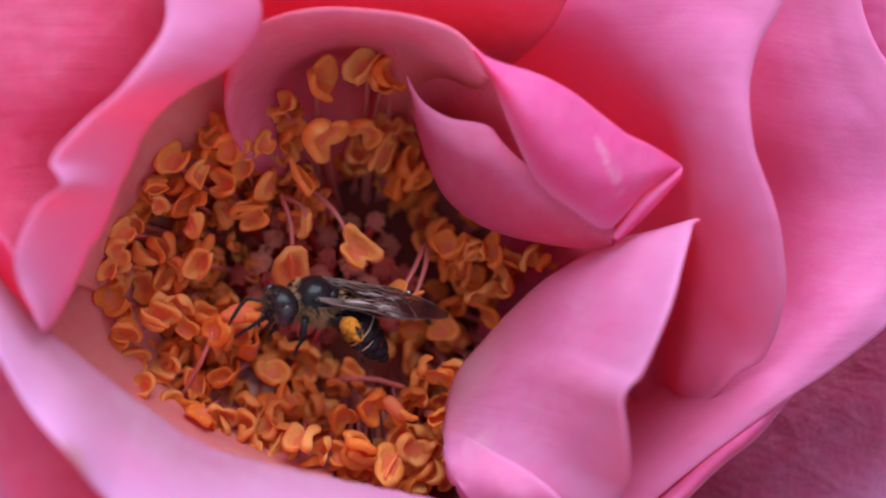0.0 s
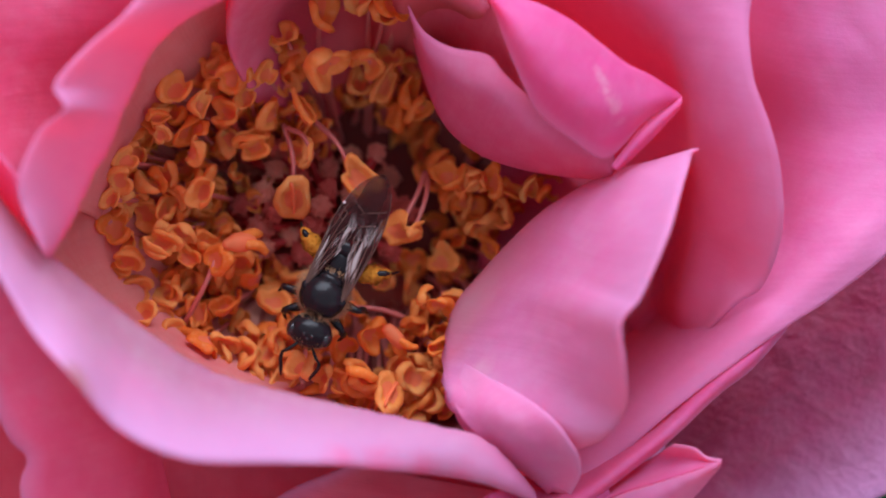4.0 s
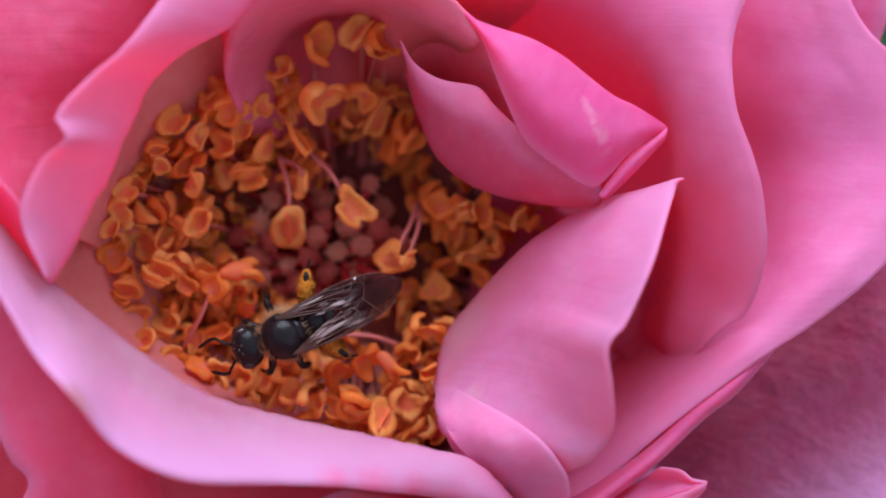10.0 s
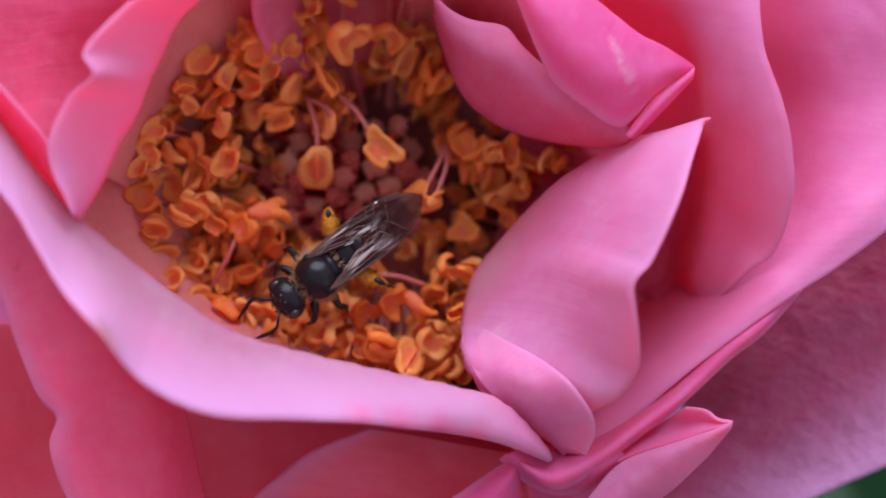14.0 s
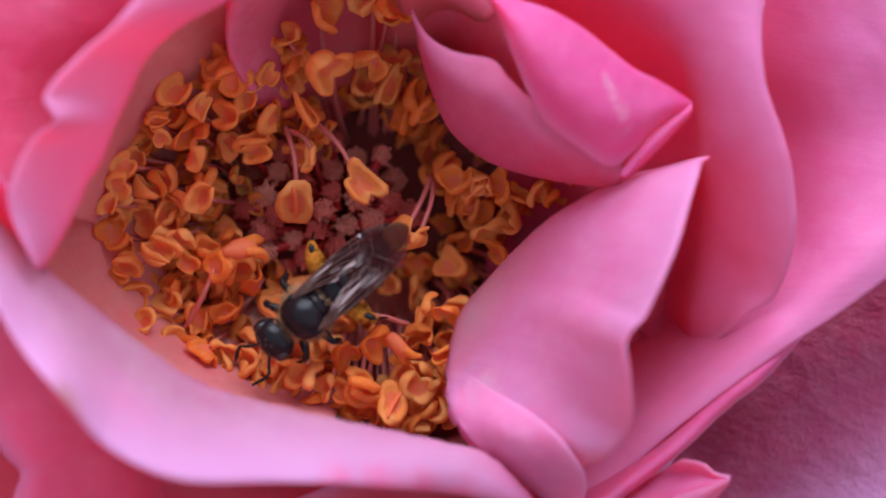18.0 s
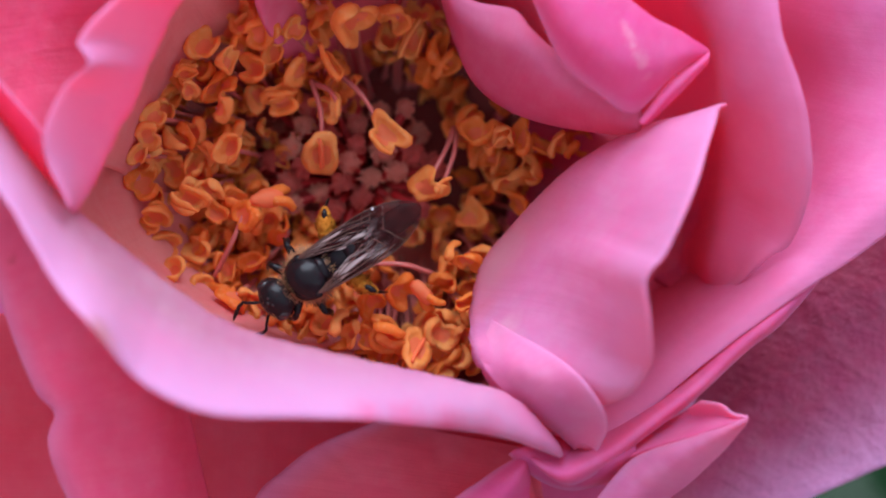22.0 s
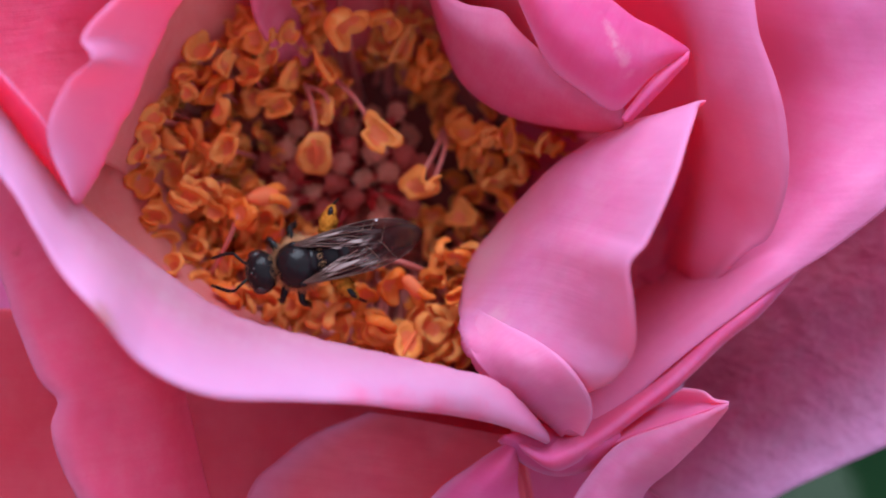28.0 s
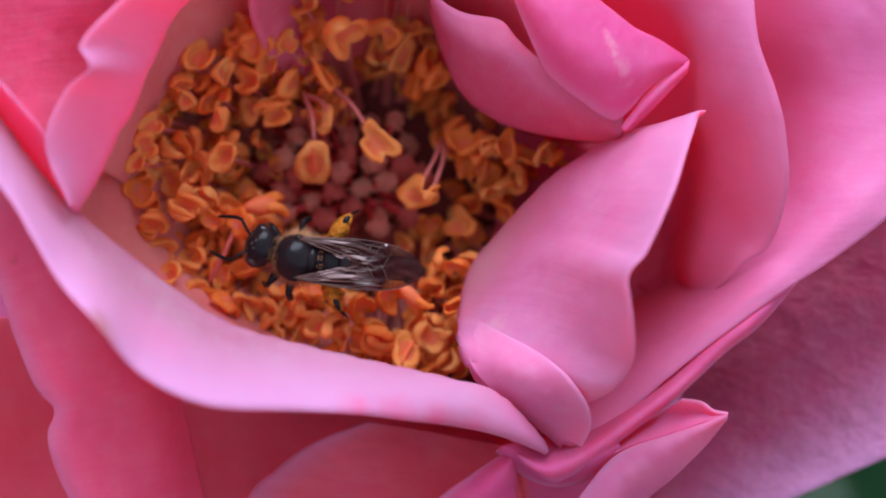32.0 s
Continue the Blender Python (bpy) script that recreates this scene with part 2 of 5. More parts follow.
m = Mat("stalk_green", 0.5)
m.colour(m.mix(m.noise(300.0), (0.10, 0.17, 0.04), (0.16, 0.11, 0.06)))
m.bump(m.noise(1500.0), 0.3, 0.0002)
GREEN = m.m

m = Mat("leaf_green", 0.8)
m.b.inputs["Specular IOR Level"].default_value = 0.15
leaf_tone = m.mix(m.noise(60.0), (0.012, 0.045, 0.015), (0.022, 0.065, 0.022))
m.colour(leaf_tone).bump(m.noise(700.0), 0.5, 0.0004).glow_through((0.08, 0.18, 0.03), 0.25)
LEAF = m.m

m = Mat("chitin_black", 0.22)
m.b.inputs["Specular IOR Level"].default_value = 0.16
pits = m.noise(4200.0, None, 2.0)
m.colour(m.mix(m.noise(700.0), (0.007, 0.005, 0.007), (0.018, 0.013, 0.013)))
m.bump(pits, 0.3, 0.00005)
CHITIN = m.m

m = Mat("eye_dark", 0.25)
m.colour(m.mix(m.noise(900.0), (0.010, 0.008, 0.010), (0.03, 0.02, 0.018)))
m.bump(m.noise(9000.0, None, 0.0), 0.3, 0.00003)
EYE = m.m

m = Mat("hair_tan", 0.7)
m.colour(m.mix(m.noise(1800.0), (0.26, 0.105, 0.04), (0.48, 0.24, 0.10)))
HAIR = m.m

m = Mat("band_cream", 0.65)
m.colour(m.mix(m.noise(2500.0), (0.32, 0.19, 0.11), (0.60, 0.45, 0.31)))
BAND = m.m

m = Mat("pollen_yellow", 0.85)
specks = m.ramp(m.noise(4200.0, None, 4.0), (0.33, (0.05, 0.025, 0.006)), (0.40, (0.36, 0.115, 0.007)), (0.72, (0.54, 0.21, 0.022)))
m.colour(specks)
m.bump(m.noise(6000.0), 1.0, 0.00015)
m.b.inputs["Specular IOR Level"].default_value = 0.1
POLLEN = m.m

# the wings are pale and streaky near the body and smoky red-brown towards the tip
m = Mat("wing_membrane", 0.3)
streak = m.ramp(m.noise(1.0, m.coords("Object", (420, 4200, 800)), 3.0), (0.49, (0, 0, 0)), (0.60, (1, 1, 1)))
along = m.n.new("ShaderNodeSeparateXYZ")
m.l.new(m.coords(), along.inputs[0])
root = m.n.new("ShaderNodeMapRange")
root.inputs[1].default_value, root.inputs[2].default_value = -0.0044, -0.0032
m.l.new(along.outputs[0], root.inputs[0])
m.colour(m.mix(m.mix(root.outputs[0], (0, 0, 0), streak), (0.036, 0.008, 0.008), (0.46, 0.35, 0.33)))
thick = m.n.new("ShaderNodeMapRange")
thick.inputs[1].default_value, thick.inputs[2].default_value = -0.0064, -0.0032
thick.inputs[3].default_value, thick.inputs[4].default_value = 0.38, 0.66
m.l.new(along.outputs[0], thick.inputs[0])
m.l.new(thick.outputs[0], m.b.inputs["Alpha"])
m.b.inputs["Specular IOR Level"].default_value = 0.08
m.bump(m.noise(1300.0), 0.5, 0.0001)
MEMBRANE = m.m

m = Mat("wing_vein", 0.35)
m.colour(m.mix(m.noise(900.0), (0.05, 0.018, 0.012), (0.13, 0.055, 0.035)))
VEIN = m.m

# pale, half clear stuff of the bead that imitates a sparkle on the wing
m = Mat("wing_glint", 0.05)
m.colour((0.75, 0.72, 0.74))
m.b.inputs["Alpha"].default_value = 0.5
GLINT = m.m

m = Mat("garden_soil", 0.95)
lump = m.noise(14.0, None, 8.0, 0.7)
m.colour(m.ramp(lump, (0.3, (0.008, 0.013, 0.006)), (0.55, (0.015, 0.030, 0.011)), (0.8, (0.027, 0.023, 0.015))))
m.bump(m.noise(60.0, None, 8.0), 0.8, 0.02)
SOIL = m.m


# ---- mesh helpers ----
def spline(points, n):
    """n points along a smooth curve through the given ones, evenly by length."""
    p = np.array(points, float)
    if len(p) == 2:
        p = np.array([p[0], (p[0] + p[1]) / 2, p[1]])
    q = np.vstack([2 * p[0] - p[1], p, 2 * p[-1] - p[-2]])
    fine = []
    for k in range(len(p) - 1):
        a, b, c, d = q[k:k + 4]
        s = np.linspace(0, 1, 16, endpoint=False)[:, None]
        fine.append(0.5 * (2 * b + (c - a) * s + (2 * a - 5 * b + 4 * c - d) * s ** 2 + (3 * b - a - 3 * c + d) * s ** 3))
    fine = np.vstack(fine + [p[-1:]])
    run = np.r_[0, np.cumsum(np.linalg.norm(np.diff(fine, axis=0), axis=1))]
    at = np.linspace(0, run[-1], n)
    return np.stack([np.interp(at, run, fine[:, k]) for k in range(3)], 1)


def mesh_of(name, verts, faces, material, uvs=None, smooth=True):
    me = bpy.data.meshes.new(name)
    me.from_pydata([tuple(v) for v in np.asarray(verts, float) * MM], [], faces)
    if uvs is not None:
        layer = me.uv_layers.new(name="UVMap")
        index = np.empty(len(me.loops), int)
        me.loops.foreach_get("vertex_index", index)
        layer.data.foreach_set("uv", np.asarray(uvs, float)[index].ravel())
    me.materials.append(material)
    if smooth:
        me.polygons.foreach_set("use_smooth", [True] * len(me.polygons))
    me.update()
    return me


def part(name, mesh, parent, label="", at=None):
    """Links a mesh as one part under a thing or a part."""
    ob = new(name, mesh)
    ob.parent = parent
    if at is not None:
        ob.matrix_basis = at
    return tagged(ob, label) if label else ob


class Build:
    """Gathers vertices and faces of one mesh, in millimetres."""

    def __init__(self):
        self.v, self.f, self.count, self.slots, self.slot = [], [], 0, [], 0

    def add(self, verts, faces):
        self.v.append(np.asarray(verts, float))
        self.f += [tuple(k + self.count for k in face) for face in faces]
        self.slots += [self.slot] * len(faces)
        self.count += len(verts)
        return self

    def tube(self, points, radii, n=None, sides=8, squash=1.0, up=(0, 0, 1)):
        """A closed tube; squash flattens it along up."""
        p = spline(points, n) if n else np.array(points, float)
        r = np.interp(np.linspace(0, 1, len(p)), np.linspace(0, 1, len(radii)), radii)
        t = np.gradient(p, axis=0)
        t /= np.linalg.norm(t, axis=1, keepdims=True) + 1e-9
        u = np.array(up, float) - (t @ np.array(up, float))[:, None] * t
        bad = np.linalg.norm(u, axis=1) < 0.1
        u[bad] = np.cross(t[bad], (1.0, 0.0, 0.0)) + 1e-3
        u /= np.linalg.norm(u, axis=1, keepdims=True)
        w = np.cross(t, u)
        a = np.linspace(0, 2 * np.pi, sides, endpoint=False)
        ring = p[:, None] + r[:, None, None] * (np.cos(a)[None, :, None] * w[:, None] + squash * np.sin(a)[None, :, None] * u[:, None])
        v = np.vstack([ring.reshape(-1, 3), p[:1] - t[:1] * r[0] * 0.5, p[-1:] + t[-1:] * r[-1] * 0.5])
        f = []
        for i in range(len(p) - 1):
            for j in range(sides):
                k = (j + 1) % sides
                f.append((i * sides + j, i * sides + k, (i + 1) * sides + k, (i + 1) * sides + j))
        last = (len(p) - 1) * sides
        for j in range(sides):
            k = (j + 1) % sides
            f += [(len(v) - 2, k, j), (len(v) - 1, last + j, last + k)]
        return self.add(v, f)

    def ball(self, centre, size, rows=10, sides=14, shape=None):
        """An ellipsoid; shape(v) may push the unit ball's points about."""
        th, ph = np.linspace(0, np.pi, rows + 1)[1:-1], np.linspace(0, 2 * np.pi, sides, endpoint=False)
        v = np.array([(math.cos(a), math.sin(a) * math.cos(b), math.sin(a) * math.sin(b)) for a in th for b in ph] + [(1, 0, 0), (-1, 0, 0)])
        if shape:
            v = shape(v)
        f = []
        for i in range(rows - 2):
            for j in range(sides):
                k = (j + 1) % sides
                f.append((i * sides + j, (i + 1) * sides + j, (i + 1) * sides + k, i * sides + k))
        last = (rows - 2) * sides
        for j in range(sides):
            k = (j + 1) % sides
            f += [(len(v) - 2, j, k), (len(v) - 1, last + k, last + j)]
        return self.add(v * np.array(size) + np.array(centre), f)

    def mesh(self, name, material, rough=0.0, scale=1.0, second=None):
        v = np.vstack(self.v)
        if rough:
            v = v + np.array([noise.noise_vector(Vector(p) * scale) for p in v]) * rough
        me = mesh_of(name, v, self.f, material)
        if second:
            me.materials.append(second)
            me.polygons.foreach_set("material_index", self.slots)
        return me


def sheet(name, rails, material, thick=0.2, nu=72, nv=40, wave=0.18):
    """A petal: a smooth sheet through rails that run from its margin down to its base, with thickness and a rounded rim."""
    rows = np.array([spline(r, nu) for r in rails])
    steps = np.linalg.norm(np.diff(rows, axis=0), axis=2).mean(1)
    run = np.r_[0, np.cumsum(steps)] / steps.sum()
    grid = np.empty((nv, nu, 3))
    for j in range(nu):
        grid[:, j] = spline(rows[:, j], nv)
    for i in range(nv):
        for j in range(nu):
            p = grid[i, j]
            grid[i, j, 2] += wave * noise.noise(Vector(p * 0.35)) + wave * 0.35 * noise.noise(Vector(p * 1.3))
    du, dv = np.gradient(grid, axis=1), np.gradient(grid, axis=0)
    nrm = np.cross(du, dv)
    nrm /= np.linalg.norm(nrm, axis=2, keepdims=True) + 1e-9
    edge = np.full((nv, nu, 1), 1.0)
    edge[0], edge[-1], edge[:, 0], edge[:, -1] = 0.35, 0.35, 0.35, 0.35
    top, low = grid + nrm * thick / 2 * edge, grid - nrm * thick / 2 * edge
    v = np.vstack([top.reshape(-1, 3), low.reshape(-1, 3)])
    uu, vv = np.meshgrid(np.linspace(0, 1, nu), np.linspace(1, 0, nv))
    uv = np.stack([uu, vv], 2).reshape(-1, 2)
    n, f = nu * nv, []
    for i in range(nv - 1):
        for j in range(nu - 1):
            a = i * nu + j
            f += [(a, a + nu, a + nu + 1, a + 1), (n + a, n + a + 1, n + a + nu + 1, n + a + nu)]
    loop = [j for j in range(nu)] + [i * nu + nu - 1 for i in range(1, nv)]
    loop += [(nv - 1) * nu + j for j in range(nu - 2, -1, -1)] + [i * nu for i in range(nv - 2, 0, -1)]
    for a, b in zip(loop, loop[1:] + loop[:1]):
        f.append((a, b, n + b, n + a))
    return mesh_of(name, v, f, material, np.vstack([uv, uv]))


# ---- ground ----
g = bmesh.new()
bmesh.ops.create_grid(g, x_segments=60, y_segments=60, size=1.0)
for v in g.verts:
    r = max(abs(v.co.x), abs(v.co.y))
    v.co *= 1.5 if r < 0.5 else 1.5 + (r - 0.5) ** 4 * 16 * 400
    v.co.z = 0.012 * noise.noise(v.co * 3.0) if r < 0.5 else 0.0
me = bpy.data.meshes.new("ground")
g.to_mesh(me)
g.free()
me.materials.append(SOIL)
tagged(new("ground", me), "dark garden soil with low green growth", "ground", kind="structure")

# ---- the rose ----
rose = tagged(new("rose"), "open pink garden rose with orange stamens on a green stalk", "flower")
rose.location = (0.03, 0.05, 0.0)
FLOWER = Matrix.Translation(-rose.location) @ VIEW


def loft_petal(label, *rails, thick=0.2):
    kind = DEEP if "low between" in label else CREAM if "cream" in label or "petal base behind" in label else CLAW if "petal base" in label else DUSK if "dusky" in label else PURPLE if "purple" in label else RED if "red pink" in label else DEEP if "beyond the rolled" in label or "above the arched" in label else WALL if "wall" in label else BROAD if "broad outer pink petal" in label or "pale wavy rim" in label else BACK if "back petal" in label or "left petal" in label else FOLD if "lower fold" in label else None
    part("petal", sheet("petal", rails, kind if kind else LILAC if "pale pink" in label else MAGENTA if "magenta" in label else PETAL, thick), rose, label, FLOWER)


def rolled_petal(label, fold, margin, lift=1.0, belly=(0, 0, 0), base=(0, 0, -12.5), material=None):
    """A petal whose rim rolls outward over a fold; below the fold it bellies out and runs to its base."""
    n = 40
    fo, ma = spline(fold, n), spline(margin, n)
    mid = (fo + ma) / 2 + np.array((0, 0, lift))
    be = fo + np.array((belly[0], belly[1], 0))
    be[:, 2] = fo[:, 2] * 0.4 + belly[2] * 0.6 - 1.5
    ba = np.array(base) + (fo - fo.mean(0)) * np.array((0.22, 0.22, 0.05))
    out = np.array((belly[0], belly[1], 0))
    lip = fo + out / (np.linalg.norm(out) + 1e-6) * 0.45 - np.array((0, 0, 0.9))
    low = be * 0.9 + ba * 0.1
    low[:, 2] = base[2] + 1.0
    part("petal", sheet("petal", [ma, mid, fo, lip, be, low, ba], material or ROLLED, 0.22, 110, 72), rose, label, FLOWER)


rolled_petal('pale pink rose petal with its rim rolled outward, brown mark on the edge',
      [(-24.8, 9.7, 8.0), (-21.0, 4.8, 7.5), (-19.5, 2.6, 7.0), (-17.7, 0.5, 6.5), (-14.3, -2.4, 6.0), (-10.6, -4.9, 6.0), (-6.3, -6.2, 5.5), (-0.3, -7.6, 4.2), (2.3, -8.4, 3.2), (4.2, -10.2, 2.0), (5.0, -11.4, 1.0)],
      [(-24.8, 6.4, 12.0), (-20.0, 1.4, 12.0), (-18.4, -0.9, 12.5), (-17.1, -2.9, 13.0), (-15.2, -4.8, 14.0), (-13.6, -6.9, 13.0), (-10.7, -8.4, 12.0), (-7.0, -8.8, 9.8), (-4.4, -9.0, 8.6), (-2.2, -9.4, 7.0), (0.0, -9.8, 5.2), (2.1, -10.3, 3.9), (3.6, -10.9, 2.8), (4.8, -11.5, 1.6)], lift=0.5, belly=(-0.6, -1.2, 0.0), base=(-5, 2, -12.5), material=LILAC_LONG)
loft_petal('thin pink petal rim tucked beside the front petal',
      [(-22.9, 9.0, 9.5), (-20.6, 6.4, 9.5), (-19.5, 5.1, 9.2), (-18.5, 3.8, 8.8), (-17.9, 1.8, 8.0), (-17.5, 0.5, 7.4)],
      [(-24.0, 8.1, 8.0), (-21.3, 5.8, 7.5), (-20.2, 4.2, 7.0), (-19.3, 2.7, 6.5), (-18.5, 1.2, 6.0), (-17.7, 0.1, 5.8)],
      [(-25.6, 6.2, 5.0), (-22.1, 4.1, 5.0), (-20.8, 2.2, 4.5), (-19.5, 0.3, 4.0), (-18.4, -0.8, 4.0), (-17.6, -1.6, 4.0)])
rolled_petal('pink rose petal with a wavy outward rolled margin and a notch',
      [(-17.4, 0.3, 7.5), (-16.7, 1.7, 6.7), (-15.8, 3.9, 6.2), (-15.0, 5.4, 6.0), (-14.1, 7.6, 6.0), (-13.5, 8.9, 6.0), (-12.8, 10.1, 6.0), (-11.2, 11.4, 6.0), (-9.4, 12.4, 6.0), (-8.4, 13.5, 6.0), (-8.0, 14.5, 6.0), (-8.0, 15.4, 6.0), (-8.5, 17.8, 6.0)],
      [(-17.2, 0.5, 9.8), (-18.3, 3.3, 10.0), (-17.4, 5.7, 10.2), (-16.1, 6.8, 10.8), (-16.6, 7.8, 10.7), (-15.2, 9.6, 10.2), (-14.0, 10.7, 9.8), (-13.0, 12.0, 9.3), (-12.0, 13.8, 8.5), (-12.0, 15.4, 8.0), (-12.7, 17.7, 8.0)], lift=0.3, belly=(-2.6, 1.0, 0.0), base=(-8, 3, -12.5))
rolled_petal('pale pink rose petal folded to a point, smooth outer face',
      [(12.3, 5.3, 3.0), (10.7, 4.8, 2.0), (8.6, 4.2, 0.5), (5.9, 2.6, -1.5), (4.2, 1.0, -3.0), (2.7, -0.7, -4.0), (1.4, -2.3, -4.2), (0.9, -3.9, -3.0), (0.7, -5.3, -0.8), (0.7, -6.3, 0.9), (1.2, -7.4, 1.4), (2.4, -8.8, 1.2), (4.2, -10.1, 0.7), (6.0, -11.2, 0.2)],
      [(12.3, 5.2, 3.1), (11.4, 3.3, 5.8), (10.6, 1.3, 7.6), (9.2, -1.6, 8.5), (8.4, -2.6, 8.5), (8.6, -4.4, 8.0), (8.8, -6.1, 7.0), (8.7, -7.0, 6.0), (8.0, -8.1, 4.9), (7.3, -8.6, 3.9), (6.7, -8.9, 3.1), (6.5, -9.5, 2.1), (6.6, -10.3, 1.1), (6.7, -11.2, 0.3)], lift=0.3, belly=(0.6, 0.2, -6.0), base=(4, 1, -12.5))
loft_petal('pink lower fold of the pointed petal with a lilac margin',
      [(1.56, -4.96, -0.56), (2.71, -5.53, 1.22), (3.89, -6.09, 2.58), (4.91, -6.71, 3.69), (5.67, -7.35, 4.37), (6.32, -8.19, 4.45), (6.83, -9.07, 4.00), (6.99, -10.13, 2.80), (6.65, -11.16, 1.50)],
      [(1.22, -5.72, 0.29), (2.02, -6.36, 1.75), (2.81, -7.00, 2.65), (3.65, -7.77, 3.13), (4.41, -8.57, 3.08), (5.10, -9.34, 2.58), (5.76, -10.15, 1.83), (5.99, -10.84, 1.18)],
      [(0.84, -6.10, 0.75), (1.00, -6.75, 1.37), (1.37, -7.45, 1.70), (2.16, -8.31, 1.78), (3.11, -9.09, 1.60), (4.08, -9.89, 1.17), (4.93, -10.61, 0.59), (5.69, -11.31, 0.20)])
# this inner face has its shading in the colour, darkest towards the base
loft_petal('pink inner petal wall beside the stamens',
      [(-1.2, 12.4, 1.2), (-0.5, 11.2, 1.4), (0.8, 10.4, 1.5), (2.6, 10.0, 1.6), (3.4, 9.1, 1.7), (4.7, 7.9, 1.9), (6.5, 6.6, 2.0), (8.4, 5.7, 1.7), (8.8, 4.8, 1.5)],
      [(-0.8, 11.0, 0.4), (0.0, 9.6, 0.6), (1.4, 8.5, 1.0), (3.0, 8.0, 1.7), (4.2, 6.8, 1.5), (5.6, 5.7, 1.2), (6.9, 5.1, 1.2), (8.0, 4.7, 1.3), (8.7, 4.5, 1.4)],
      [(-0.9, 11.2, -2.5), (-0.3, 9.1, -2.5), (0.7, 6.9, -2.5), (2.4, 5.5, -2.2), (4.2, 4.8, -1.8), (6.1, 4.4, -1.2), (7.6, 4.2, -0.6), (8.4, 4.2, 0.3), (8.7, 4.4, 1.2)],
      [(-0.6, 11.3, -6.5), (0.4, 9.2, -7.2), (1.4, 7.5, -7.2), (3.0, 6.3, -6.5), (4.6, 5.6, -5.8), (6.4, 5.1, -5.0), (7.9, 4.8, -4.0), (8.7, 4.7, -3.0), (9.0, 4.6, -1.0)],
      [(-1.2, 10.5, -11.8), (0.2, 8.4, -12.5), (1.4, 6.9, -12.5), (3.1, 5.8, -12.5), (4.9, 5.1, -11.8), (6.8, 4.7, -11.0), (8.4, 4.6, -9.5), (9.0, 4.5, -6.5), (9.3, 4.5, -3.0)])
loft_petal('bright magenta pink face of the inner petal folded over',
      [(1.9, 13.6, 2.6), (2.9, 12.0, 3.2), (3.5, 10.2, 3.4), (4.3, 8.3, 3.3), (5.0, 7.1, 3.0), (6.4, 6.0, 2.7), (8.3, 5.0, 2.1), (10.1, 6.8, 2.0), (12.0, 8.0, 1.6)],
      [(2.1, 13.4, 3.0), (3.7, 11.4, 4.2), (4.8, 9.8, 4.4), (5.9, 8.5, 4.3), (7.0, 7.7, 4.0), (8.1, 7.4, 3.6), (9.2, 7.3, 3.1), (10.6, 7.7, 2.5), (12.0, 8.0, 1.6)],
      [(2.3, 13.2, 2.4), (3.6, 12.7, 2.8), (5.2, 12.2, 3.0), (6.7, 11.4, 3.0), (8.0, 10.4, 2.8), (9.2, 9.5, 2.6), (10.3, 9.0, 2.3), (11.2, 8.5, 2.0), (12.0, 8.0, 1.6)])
loft_petal('thin pale folded petal edge',
      [(12.0, 8.0, 1.6), (10.1, 6.5, 1.8), (8.6, 4.6, 1.7)],
      [(11.9, 7.7, 2.0), (10.2, 6.2, 2.2), (8.7, 4.5, 2.0)],
      [(11.9, 7.5, 1.2), (10.4, 5.9, 1.4), (9.0, 4.5, 1.2)])
loft_petal('deep magenta inside of the folded petal',
      [(8.3, 5.6, 1.4), (10.2, 6.9, 1.2), (12.0, 8.0, 1.0)],
      [(8.6, 5.3, 0.4), (10.3, 6.5, 0.4), (12.0, 7.8, 0.4)],
      [(8.7, 4.6, 1.0), (10.4, 6.1, 0.8), (12.0, 7.6, 0.8)])
loft_petal('dusky pink inner petal in the cavity of the fold',
      [(-2.0, 15.1, 2.2), (0.7, 14.5, 2.2), (2.7, 13.0, 2.0), (3.8, 10.9, 1.0), (5.0, 8.5, 0.0), (6.6, 6.6, -0.5)],
      [(-1.6, 13.4, -4.0), (0.2, 12.0, -4.5), (1.9, 10.5, -4.5), (3.1, 9.1, -4.5), (4.2, 7.6, -4.0), (5.9, 6.2, -3.5)],
      [(-1.5, 11.6, -9.5), (-0.0, 10.1, -9.5), (1.2, 8.8, -9.5), (2.4, 7.9, -9.5), (3.6, 7.0, -9.5), (5.3, 5.8, -8.0)])
